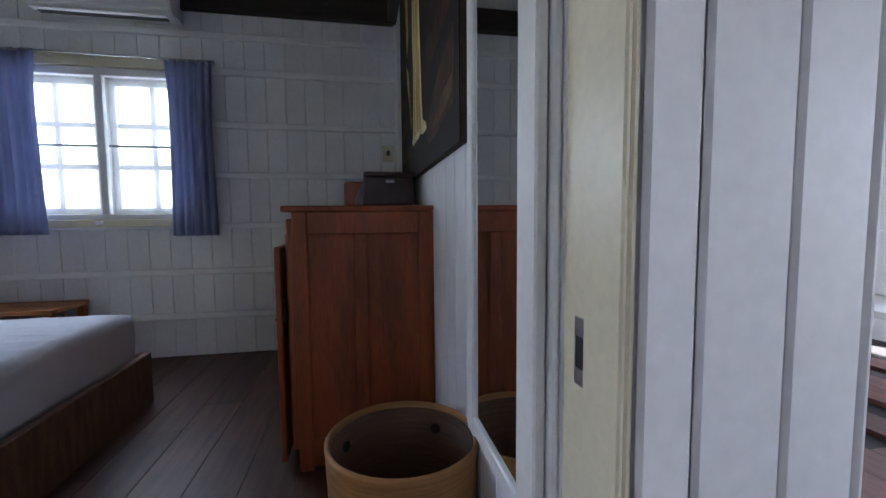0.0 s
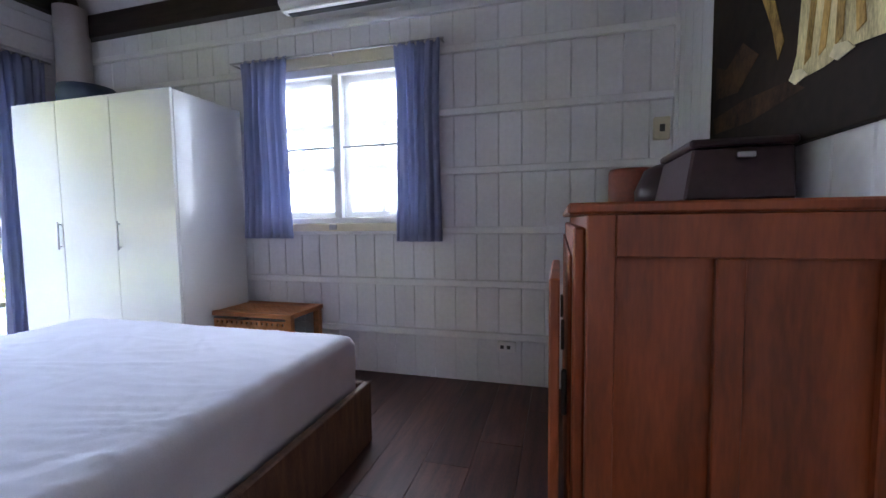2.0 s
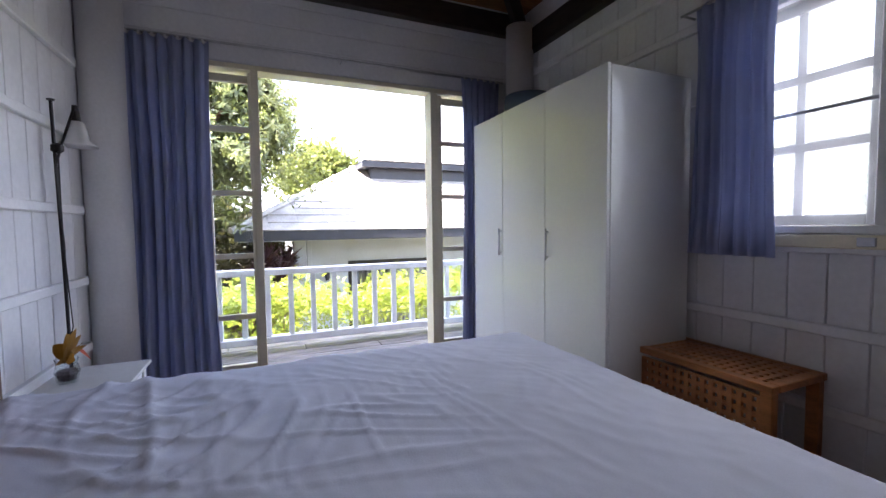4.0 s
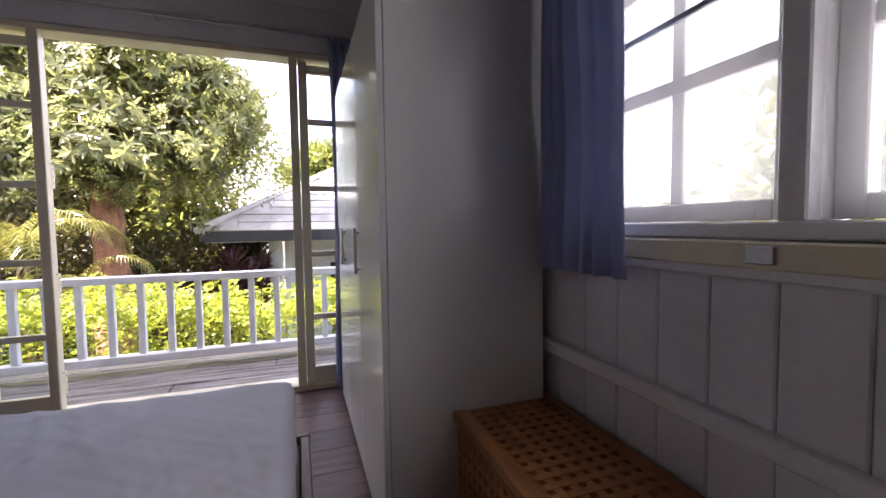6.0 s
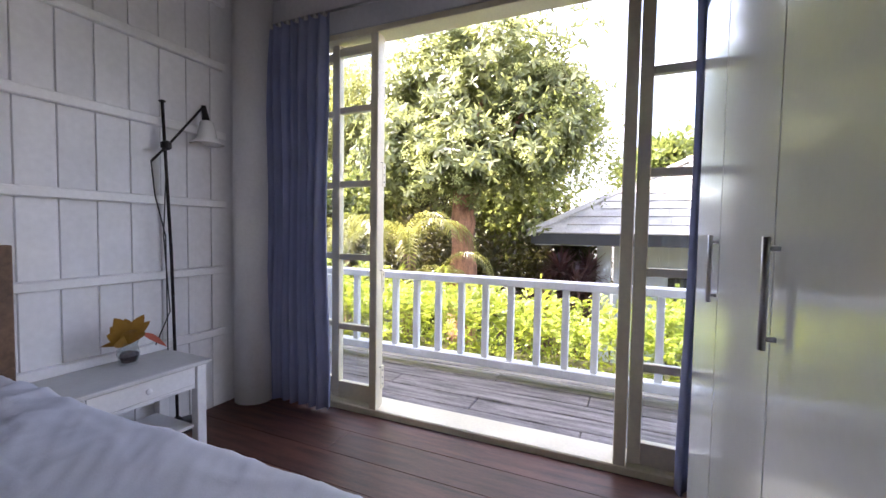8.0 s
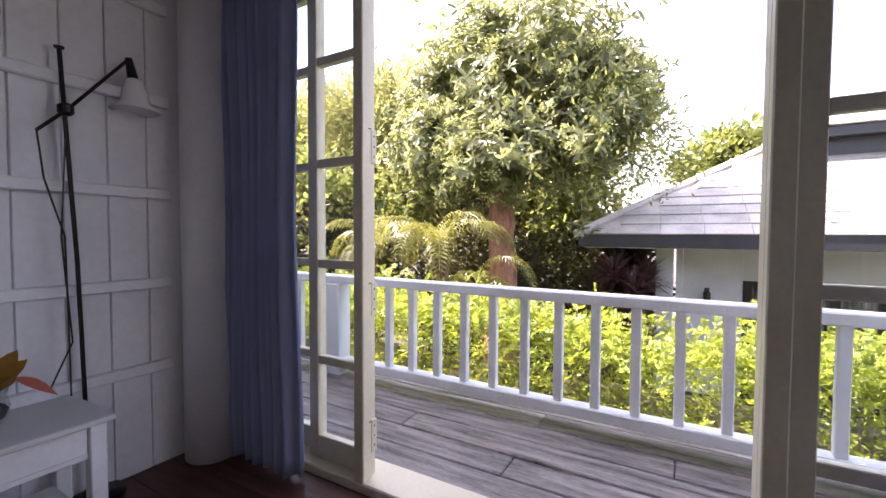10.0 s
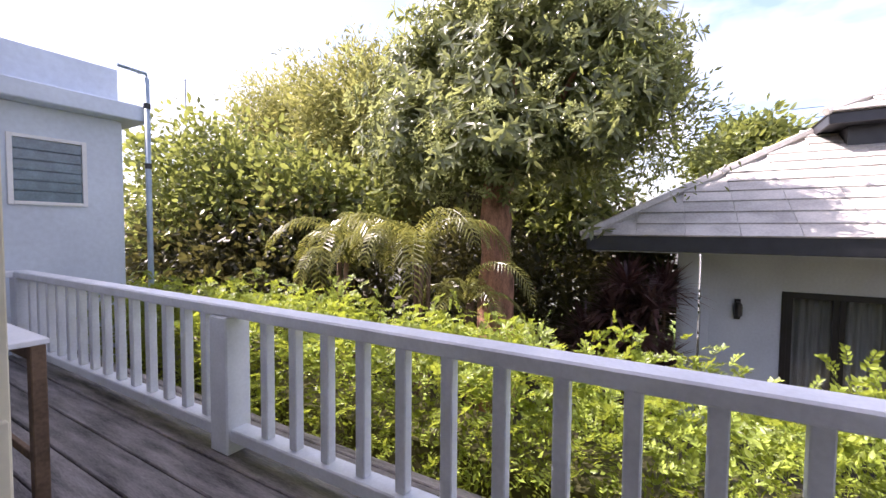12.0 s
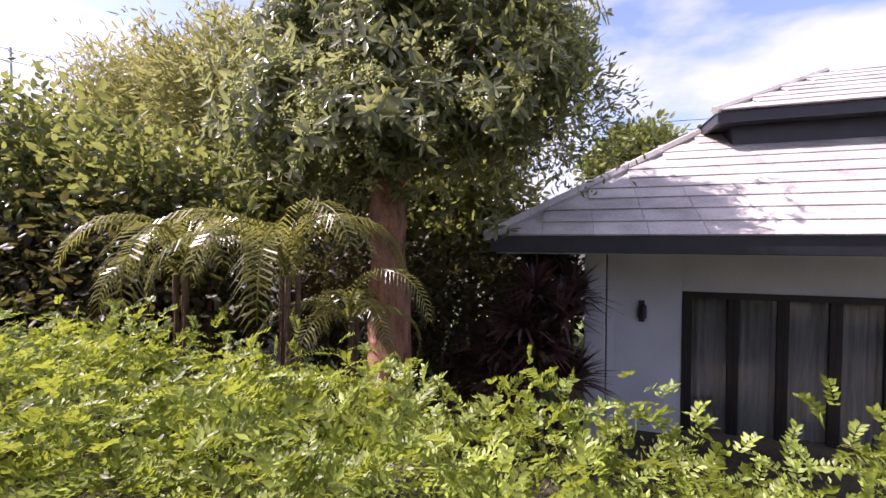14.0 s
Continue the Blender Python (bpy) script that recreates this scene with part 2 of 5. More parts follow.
PAINT_DARK = painting_material()
PAINT_OCHRE = material("oil_ochre", (0.42, 0.27, 0.07), 0.65, vary=0.4, grain=(1, 3, 1), scale=6, bump=0.3, spec=0.15)
PAINT_PALE = material("oil_pale_cloth", (0.72, 0.56, 0.28), 0.65, vary=0.35, grain=(1, 5, 1), scale=5, bump=0.3, spec=0.15)
PAINT_CREAM = material("oil_cream_hem", (0.78, 0.68, 0.42), 0.65, vary=0.2, scale=8, bump=0.3, spec=0.15)
PAINT_OCHRE_DARK = material("oil_dark_ochre", (0.13, 0.07, 0.02), 0.65, vary=0.4, scale=6, bump=0.3, spec=0.15)
PAINT_RUST = material("oil_rust", (0.055, 0.025, 0.009), 0.65, vary=0.45, scale=7, bump=0.3, spec=0.15)
CANVAS_EDGE = material("canvas_edge", (0.05, 0.035, 0.025), 0.8, vary=0.3, bump=0.3)


# ---- mesh helpers ----
def thing(name, label, category, at=(0, 0, 0), group="", kind=""):
    ob = new(name)
    ob.location = at
    ob.empty_display_size = 0.05
    return tagged(ob, label, category, group, kind)


def finish(name, bm, mat, parent=None, label="", smooth=False):
    me = bpy.data.meshes.new(name)
    bm.normal_update()
    bm.to_mesh(me)
    bm.free()
    me.materials.append(mat)
    if smooth:
        me.polygons.foreach_set("use_smooth", [True] * len(me.polygons))
    ob = new(name, me)
    if parent is not None:
        attach(ob, parent)
    if label:
        ob["label"] = label
    return ob


def attach(ob, parent):
    ob.parent = parent
    ob.matrix_parent_inverse = world_of(parent).inverted()


def world_of(ob):
    m = ob.matrix_basis.copy()
    while ob.parent is not None:
        m = ob.parent.matrix_basis @ ob.matrix_parent_inverse @ m if ob.parent.parent is None else ob.parent.matrix_basis @ ob.matrix_parent_inverse @ m
        ob = ob.parent
    return m


def part(name, bm, mat, parent, label="", smooth=False):
    return finish(name, bm, mat, parent, label, smooth)


def add_box(bm, x0, x1, y0, y1, z0, z1, bevel=0.0, turn=None):
    r = bmesh.ops.create_cube(bm, size=1)
    vs = r["verts"]
    bmesh.ops.scale(bm, vec=(x1 - x0, y1 - y0, z1 - z0), verts=vs)
    if bevel:
        es = list({e for v in vs for e in v.link_edges})
        out = bmesh.ops.bevel(bm, geom=es, offset=bevel, segments=1, affect="EDGES")
        vs = list({v for f in out["faces"] for v in f.verts} | {v for v in vs if v.is_valid})
    if turn is not None:
        bmesh.ops.rotate(bm, cent=(0, 0, 0), matrix=turn, verts=vs)
    bmesh.ops.translate(bm, vec=((x0 + x1) / 2, (y0 + y1) / 2, (z0 + z1) / 2), verts=vs)
    return vs


def box_bm(x0, x1, y0, y1, z0, z1, bevel=0.004):
    bm = bmesh.new()
    add_box(bm, x0, x1, y0, y1, z0, z1, bevel)
    return bm


def lathe_bm(profile, segments=24, at=(0, 0, 0), wobble=0.0):
    """Turned body from (radius, z) pairs."""
    bm = bmesh.new()
    rings = []
    for r, z in profile:
        ring = []
        for k in range(segments):
            a = 2 * math.pi * k / segments
            rr = r * (1 + wobble * math.sin(3 * a + z * 4))
            ring.append(bm.verts.new((at[0] + rr * math.cos(a), at[1] + rr * math.sin(a), at[2] + z)))
        rings.append(ring)
    for a, b in zip(rings, rings[1:]):
        for k in range(segments):
            bm.faces.new((a[k], a[(k + 1) % segments], b[(k + 1) % segments], b[k]))
    bm.faces.new(list(reversed(rings[0])))
    bm.faces.new(rings[-1])
    return bm


def add_tube(bm, points, radius, segments=8, end_radius=None):
    """A round bar along a line of points."""
    pts = [Vector(p) for p in points]
    rings = []
    for i, p in enumerate(pts):
        d = (pts[min(i + 1, len(pts) - 1)] - pts[max(i - 1, 0)]).normalized()
        side = d.cross(Vector((0, 0, 1)))
        if side.length < 1e-3:
            side = Vector((1, 0, 0))
        side.normalize()
        up = side.cross(d)
        f = i / max(1, len(pts) - 1)
        r = radius if end_radius is None else radius * (1 - f) + end_radius * f
        rings.append([bm.verts.new(p + r * (math.cos(2 * math.pi * k / segments) * side + math.sin(2 * math.pi * k / segments) * up)) for k in range(segments)])
    for a, b in zip(rings, rings[1:]):
        for k in range(segments):
            bm.faces.new((a[k], a[(k + 1) % segments], b[(k + 1) % segments], b[k]))
    bm.faces.new(list(reversed(rings[0])))
    bm.faces.new(rings[-1])


def tube_bm(points, radius, segments=8, end_radius=None):
    bm = bmesh.new()
    add_tube(bm, points, radius, segments, end_radius)
    return bm


PIECES = {}


def piece(name, size, centre, mat, parent, bevel=0.004, turn=None):
    """One board, plank, tile or bar as an object of its own; alike pieces share a mesh."""
    key = (tuple(round(s, 3) for s in size), mat.name, bevel)
    if key not in PIECES:
        bm = bmesh.new()
        add_box(bm, -size[0] / 2, size[0] / 2, -size[1] / 2, size[1] / 2, -size[2] / 2, size[2] / 2, bevel)
        me = bpy.data.meshes.new(name)
        bm.to_mesh(me)
        bm.free()
        me.materials.append(mat)
        PIECES[key] = me
    ob = new(name, PIECES[key])
    ob.matrix_basis = Matrix.Translation(centre) @ (turn if turn is not None else Matrix.Identity(4))
    attach(ob, parent)
    return ob


def boxes(name, spans, mat, parent=None, label="", bevel=0.0):
    bm = bmesh.new()
    for s in spans:
        add_box(bm, *s, bevel)
    return finish(name, bm, mat, parent, label)


def structure(ob, label, category):
    return tagged(ob, label, category, kind="structure")


# ---- plan ----
NORTH, WEST, EAST, SOUTH = 3.365, -4.065, 0.33, 0.33
DOOR_IN, DOOR_OUT = 0.575, 0.43
TOP = 2.485
CEIL = 2.86
BAT = 0.032
BATTENS = (0.305, 0.632, 0.965, 1.335, 1.695, 2.07, 2.32)

# floor
floor = structure(boxes("floor", [(WEST, 4.2, -2.6, NORTH + 0.1, -0.12, -0.03)], GAP), "dark brown wooden floorboards with a worn sheen", "floor")
# north wall, with the window's opening
WX0, WX1, WZ0, WZ1 = -2.36, -1.10, 1.02, 2.06
wall_north = structure(boxes("wall_north", [
    (WEST - 0.1, WX0, NORTH, NORTH + 0.1, -0.1, CEIL), (WX1, EAST + 0.1, NORTH, NORTH + 0.1, -0.1, CEIL),
    (WX0, WX1, NORTH, NORTH + 0.1, -0.1, WZ0), (WX0, WX1, NORTH, NORTH + 0.1, WZ1, CEIL)], WHITE),
    "white painted board wall with horizontal battens and a window", "wall")
# west wall, with the wide balcony opening
OY0, OY1, OZ1 = 0.55, 2.98, 2.15
wall_west = structure(boxes("wall_west", [
    (WEST - 0.1, WEST, 0.2, OY0, -0.1, CEIL), (WEST - 0.1, WEST, OY1, NORTH, -0.1, CEIL),
    (WEST - 0.1, WEST, OY0, OY1, OZ1, CEIL)], WHITE), "white painted board wall around the balcony opening", "wall")
wall_south = structure(boxes("wall_south", [
    (WEST - 0.1, -0.95, SOUTH - 0.1, SOUTH, -0.1, CEIL), (-0.95, -0.55, DOOR_OUT, DOOR_IN, -0.1, CEIL),
    (-1.0, -0.95, SOUTH - 0.1, DOOR_IN, -0.1, CEIL),
    (-0.55, EAST, DOOR_OUT, DOOR_IN, 2.08, CEIL), (EAST + 0.012, 0.69, DOOR_OUT, DOOR_IN, -0.1, CEIL)], WHITE),
    "white painted board wall with a doorway", "wall")
wall_east = structure(boxes("wall_east", [(EAST, EAST + 0.1, DOOR_IN, NORTH, -0.1, CEIL)], WHITE), "white painted vertical board wall", "wall")

# hall outside the doorway; its unseen east opening is added to light the boards
hall = structure(boxes("wall_hall", [(-2.1, -2.0, -2.6, SOUTH - 0.1, -0.1, CEIL), (-2.1, 4.3, -2.7, -2.6, -0.1, CEIL),
    (4.2, 4.3, -2.6, -1.6, -0.1, CEIL), (4.2, 4.3, 1.9, NORTH + 0.1, -0.1, CEIL), (4.2, 4.3, -1.6, 1.9, 2.2, CEIL),
    (0.43, 4.3, NORTH, NORTH + 0.1, -0.1, CEIL)], WHITE), "plain white unseen hall walls with a wide opening added for daylight", "wall")
# ceiling: boards over dark beams
bmc = bmesh.new()
add_box(bmc, WEST - 0.1, 4.3, -2.7, NORTH + 0.1, CEIL + 0.5, CEIL + 0.56)
ridge = [(-4.165, 0.2, CEIL), (0.43, 0.2, CEIL), (0.43, 3.465, CEIL), (-4.165, 3.465, CEIL), (-2.6, 1.85, CEIL + 0.48), (-1.1, 1.85, CEIL + 0.48)]
rv = [bmc.verts.new(p) for p in ridge]
for f in ((0, 1, 5, 4), (1, 2, 5), (2, 3, 4, 5), (3, 0, 4)):
    bmc.faces.new([rv[i] for i in f])
ceiling = structure(finish("ceiling", bmc, CEILING), "reddish brown varnished board ceiling", "ceiling")
hall_ceiling = structure(boxes("ceiling_hall", [(0.44, 4.3, -2.7, NORTH + 0.1, CEIL + 0.01, CEIL + 0.05), (-2.1, 0.43, -2.7, 0.19, CEIL + 0.01, CEIL + 0.05)], TRIM), "plain white hall ceiling", "ceiling")

beams = thing("ceiling_beam_frame", "dark stained timber beams along the wall tops", "beam", (0, 0, TOP), kind="structure")
part("beam", box_bm(WEST + 0.001, EAST - 0.001, NORTH - 0.075, NORTH - 0.001, TOP, TOP + 0.17), BEAM, beams)
part("beam", box_bm(WEST + 0.001, WEST + 0.075, SOUTH + 0.1, NORTH - 0.08, TOP + 0.15, TOP + 0.32), BEAM, beams)
part("beam", box_bm(EAST - 0.075, EAST - 0.001, DOOR_IN + 0.002, NORTH - 0.08, TOP, TOP + 0.17), BEAM, beams)
part("beam", box_bm(WEST + 0.08, -1.0, SOUTH + 0.001, SOUTH + 0.075, TOP, TOP + 0.17), BEAM, beams)
for a, b in (((-4.0, 3.3, TOP + 0.2), (-2.6, 1.85, CEIL + 0.42)), ((0.27, 3.3, TOP + 0.2), (-1.1, 1.85, CEIL + 0.42)),
             ((-4.0, 0.4, TOP + 0.2), (-2.6, 1.85, CEIL + 0.42)), ((-2.6, 1.85, CEIL + 0.42), (-1.1, 1.85, CEIL + 0.42))):
    part("rafter", tube_bm([a, b], 0.06, 4), BEAM, beams)
for cx, cy in ((-3.93, 3.235), (-3.93, 0.445)):
    column = thing("corner_post", "round white painted timber corner post", "post", (cx, cy, 0), "corner posts", "structure")
    part("shaft", lathe_bm([(0.112, 0), (0.112, 1.2), (0.11, TOP + 0.2)], 24, (cx, cy, 0.0)), TRIM, column, smooth=True)

# battens
def battens(wall, y, x0, x1, gaps, levels, inward):
    for z in levels:
        spans, x = [], x0
        for g0, g1, gz0, gz1 in sorted(gaps):
            if gz0 <= z <= gz1:
                spans.append((x, g0))
                x = g1
        spans.append((x, x1))
        for a, b in spans:
            if b - a > 0.03:
                cy = y - inward * BAT / 2
                piece("batten", (b - a, BAT, 0.044), ((a + b) / 2, cy, z), TRIM, wall, 0.005)


battens(wall_north, NORTH - 0.011, WEST + 0.002, 0.305, [(WX0 - 0.06, WX1 + 0.06, 0.98, 2.12)], BATTENS, 1)
battens(wall_south, SOUTH + 0.011, WEST + 0.26, -1.0, [], (0.44, 0.80, 1.18, 1.57, 1.96, 2.32), -1)
structure(finish("trim", box_bm(0.30, EAST - 0.001, NORTH - 0.045, NORTH - 0.012, 0.0, TOP), TRIM), "white corner board beside the painting", "trim")

# ---- north window ----
window_1 = thing("window_1", "cream two-leaf window with white glazing bars and filmed panes", "window", (-1.73, NORTH, WZ0), kind="structure")
boxes("window_frame", [(WX0, WX1, NORTH - 0.03, NORTH + 0.1, WZ1 - 0.055, WZ1 - 0.001), (WX0, WX1, NORTH - 0.03, NORTH + 0.1, WZ0 + 0.001, WZ0 + 0.035),
    (WX0, WX0 + 0.05, NORTH - 0.03, NORTH + 0.1, WZ0 + 0.035, WZ1 - 0.055), (WX1 - 0.05, WX1, NORTH - 0.03, NORTH + 0.1, WZ0 + 0.035, WZ1 - 0.055),
    (-1.755, -1.705, NORTH - 0.03, NORTH + 0.1, WZ0 + 0.035, WZ1 - 0.055)], TRIM, window_1, bevel=0.004)
part("window_sill", box_bm(WX0 - 0.06, WX1 + 0.06, NORTH - 0.05, NORTH - 0.012, WZ0 - 0.055, WZ0 - 0.002), CREAM, window_1)
part("window_head", box_bm(WX0 - 0.06, WX1 + 0.06, NORTH - 0.045, NORTH - 0.012, WZ1 + 0.002, WZ1 + 0.075), CREAM, window_1)
for x0, x1 in ((WX0 + 0.052, -1.757), (-1.703, WX1 - 0.052)):
    sash = boxes("casement", [(x0, x0 + 0.045, NORTH + 0.035, NORTH + 0.075, 1.057, 2.003), (x1 - 0.045, x1, NORTH + 0.035, NORTH + 0.075, 1.057, 2.003),
        (x0 + 0.045, x1 - 0.045, NORTH + 0.035, NORTH + 0.075, 1.057, 1.10), (x0 + 0.045, x1 - 0.045, NORTH + 0.035, NORTH + 0.075, 1.955, 2.003)], TRIM, window_1, bevel=0.003)
    xm = (x0 + x1) / 2
    for z in (1.39, 1.68):
        part("glazing_bar", box_bm(x0 + 0.045, x1 - 0.045, NORTH + 0.04, NORTH + 0.07, z - 0.019, z + 0.019, 0.003), TRIM, sash)
    part("glazing_bar", box_bm(xm - 0.018, xm + 0.018, NORTH + 0.042, NORTH + 0.068, 1.10, 1.955, 0.003), TRIM, sash)
    pane = part("pane", box_bm(x0 + 0.04, x1 - 0.04, NORTH + 0.053, NORTH + 0.057, 1.09, 1.96, 0), FILM, sash, "lightly filmed glass")
    pane.visible_shadow = False
    part("screen_bar", box_bm(x0, x1, NORTH + 0.0, NORTH + 0.012, 1.525, 1.54, 0.002), ALU, window_1, "thin grey aluminium screen bar")
    mesh = part("insect_screen", box_bm(x0, x1, NORTH + 0.005, NORTH + 0.007, WZ0 + 0.036, WZ1 - 0.056, 0), SCREEN, window_1, "fine pale insect mesh")
    mesh.visible_shadow = False
latch = part("latch", box_bm(-1.79, -1.735, NORTH - 0.06, NORTH - 0.05, WZ0 - 0.045, WZ0 - 0.01, 0.003), STEEL, window_1, "steel sash latch")


def curtain(name, label, axis, a0, a1, off, z0, z1, folds, depth=0.035, flare=0.0, group="curtains"):
    """A gathered curtain along x or y, hanging from z1 to z0, with a pinched heading."""
    ob = thing(name, label, "curtain", ((a0 + a1) / 2, off, z0) if axis == "x" else (off, (a0 + a1) / 2, z0), group)
    bm = bmesh.new()
    nu, nv = folds * 10, 26
    rng = random.Random(int(abs(a0 * 1000)) + folds)
    ph = [rng.uniform(-0.5, 0.5) for _ in range(folds + 2)]
    grid = []
    for j in range(nv + 1):
        v = j / nv
        z = z1 + (z0 - z1) * v
        row = []
        for i in range(nu + 1):
            u = i / nu
            k = u * folds
            pin = 0.55 + 0.45 * min(1, v * 7)
            d = depth * pin * (math.sin(2 * math.pi * k + 0.7 * ph[int(k)] * v) + 0.35 * math.sin(4.7 * math.pi * k + 2 + v * 2))
            d += 0.006 * math.sin(9 * v + 3 * u)
            mid = (a0 + a1) / 2
            waist = 1 - 0.10 * math.sin(math.pi * min(1, v * 1.1)) + flare * v
            a = mid + (a0 - mid + (a1 - a0) * u) * waist
            zz = z + (0.012 * math.cos(2 * math.pi * k) if j == 0 else 0)
            row.append(bm.verts.new((a, off + d, zz) if axis == "x" else (off + d, a, zz)))
        grid.append(row)
    for r0, r1 in zip(grid, grid[1:]):
        for i in range(nu):
            bm.faces.new((r0[i], r0[i + 1], r1[i + 1], r1[i]))
    cloth = part("cloth", bm, CURTAIN, ob, smooth=True)
    sol = cloth.modifiers.new("thickness", "SOLIDIFY")
    sol.thickness = 0.003
    for i in range(folds):
        a = a0 + (a1 - a0) * (i + 0.5) / folds
        c = (a, off, z1 + 0.006) if axis == "x" else (off, a, z1 + 0.006)
        piece("curtain_hook", (0.016, 0.012, 0.02), (c[0], c[1], c[2] - 0.002), PLASTIC, ob, 0.002)
    return ob


curtain("window_curtain", "blue cotton curtain gathered beside the window", "x", -2.42, -2.05, NORTH - 0.10, 0.92, 2.125, 6, 0.024, 0.10)
curtain("window_curtain", "blue cotton curtain gathered beside the window", "x", -1.285, -0.985, NORTH - 0.10, 0.90, 2.11, 5, 0.026)
curtain("balcony_curtain", "long blue cotton curtain drawn aside of the balcony opening", "y", 0.52, 0.98, WEST + 0.10, 0.02, 2.225, 7, 0.03, group="long curtains")
curtain("balcony_curtain", "long blue cotton curtain behind the wardrobe", "y", 2.72, 3.06, WEST + 0.09, 0.02, 2.225, 6, 0.026, group="long curtains")

rod = thing("curtain_rod", "thin white curtain rod with brackets", "curtain rod", (-1.75, NORTH - 0.1, 2.15), "curtain rods")
part("rod", tube_bm([(-2.50, NORTH - 0.10, 2.128), (-0.96, NORTH - 0.10, 2.115)], 0.007), STEEL, rod, smooth=True)
for x in (-2.48, -1.73, -0.98):
    part("bracket", tube_bm([(x, NORTH - 0.023, 2.121), (x, NORTH - 0.10, 2.121)], 0.006, 6), STEEL, rod)
rod2 = thing("curtain_rod", "thin white curtain track over the balcony opening", "curtain rod", (WEST + 0.1, 1.8, 2.24), "curtain rods")
part("rod", tube_bm([(WEST + 0.09, 0.42, 2.243), (WEST + 0.09, 3.10, 2.235)], 0.008), STEEL, rod2, smooth=True)
for y in (0.45, 1.8, 3.05):
    part("bracket", tube_bm([(WEST + 0.006, y, 2.24), (WEST + 0.09, y, 2.24)], 0.006, 6), STEEL, rod2)

# ---- balcony opening ----
door_1 = thing("door_1", "cream painted balcony frame with glazed side leaves", "door", (WEST, 1.86, 0), kind="structure")
FX0, FX1 = WEST - 0.11, WEST + 0.022
part("head", box_bm(FX0, FX1, OY0 + 0.001, OY1 - 0.001, 2.115, OZ1 - 0.001, 0.004), CREAM, door_1)
part("threshold", box_bm(FX0 - 0.05, FX1, OY0 + 0.001, OY1 - 0.001, -0.08, 0.035, 0.006), CREAM, door_1)
for y0, y1, back in ((1.205, 1.253, WEST - 0.065), (2.484, 2.536, FX0)):
    part("jamb", box_bm(WEST - 0.028, FX1 + 0.004, y0, y1, 0.036, 2.114, 0.004), CREAM, door_1)
    part("rebate", box_bm(back, WEST - 0.0285, y0, y1 - (0.014 if y0 < 2 else 0.0), 0.036, 2.114, 0.002), CREAM, door_1)
for y0, y1 in ((OY0 + 0.002, OY0 + 0.05), (OY1 - 0.05, OY1 - 0.002)):
    part("jamb", box_bm(FX0, FX1, y0, y1, 0.036, 2.114, 0.005), CREAM, door_1)
for z in (0.14, 0.69, 1.29):
    part("hinge_seat", box_bm(WEST - 0.060, WEST - 0.029, 1.2395, 1.2525, z, z + 0.13, 0.0015), CREAM, door_1, "raised hinge seat in the jamb")
    for dz in (0.025, 0.065, 0.105):
        part("hinge_screw", box_bm(WEST - 0.047, WEST - 0.041, 1.2526, 1.2532, z + dz - 0.004, z + dz + 0.004, 0), IRON, door_1)
    part("saw_cut", box_bm(WEST - 0.026, WEST - 0.010, 1.2532, 1.2536, z + 0.128, z + 0.132, 0), GAP, door_1, "dark saw cut in the paint")
for y0, y1, tracks in ((0.605, 0.93, (WEST - 0.088,)), (0.90, 1.228, (WEST - 0.045,)), (2.538, OY1 - 0.052, (WEST - 0.03,))):
    for lx in tracks:
        leaf = boxes("glazed_leaf", [(lx - 0.018, lx + 0.018, y0 + 0.002, y0 + 0.055, 0.04, 2.11), (lx - 0.018, lx + 0.018, y1 - 0.04, y1 - 0.002, 0.04, 2.11),
            (lx - 0.018, lx + 0.018, y0 + 0.055, y1 - 0.04, 0.04, 0.14), (lx - 0.018, lx + 0.018, y0 + 0.055, y1 - 0.04, 2.04, 2.09)], CREAM, door_1, bevel=0.003)
        for z in (0.47, 0.885, 1.31, 1.735):
            part("glazing_bar", box_bm(lx - 0.016, lx + 0.016, y0 + 0.055, y1 - 0.04, z - 0.018, z + 0.018, 0.003), CREAM, leaf)
        for z0, z1 in ((0.14, 0.452), (0.488, 0.867), (0.903, 1.292), (1.328, 1.717), (1.753, 2.04)):
            p = part("pane", box_bm(lx - 0.002, lx + 0.002, y0 + 0.05, y1 - 0.036, z0 - 0.004, z1 + 0.004, 0), GLASS, leaf)
            p.visible_shadow = False

# ---- doorway to the hall ----
door_2 = thing("door_2", "cream painted doorway jamb with a worn strike plate", "door frame", (EAST, 0.5, 0), kind="structure")
part("jamb", box_bm(EAST + 0.001, EAST + 0.011, DOOR_OUT - 0.008, DOOR_IN + 0.005, 0.0, 2.078, 0.003), CREAM, door_2)
part("door_stop", box_bm(EAST - 0.008, EAST + 0.0005, DOOR_OUT - 0.008, 0.505, 0.0, 2.07, 0.003), CREAM, door_2)
part("jamb", box_bm(-0.549, -0.52, DOOR_OUT - 0.012, DOOR_IN + 0.02, 0.0, 2.078, 0.004), CREAM, door_2)
part("head", box_bm(-0.52, EAST - 0.021, DOOR_OUT - 0.012, DOOR_IN + 0.02, 2.05, 2.079, 0.004), CREAM, door_2)
part("strike_plate", box_bm(EAST - 0.002, EAST + 0.0008, 0.508, 0.538, 0.775, 0.872, 0.001), STEEL, door_2, "scratched steel strike plate")
part("latch_hole", box_bm(EAST - 0.003, EAST - 0.0021, 0.513, 0.532, 0.80, 0.845, 0), DARKPLASTIC, door_2)

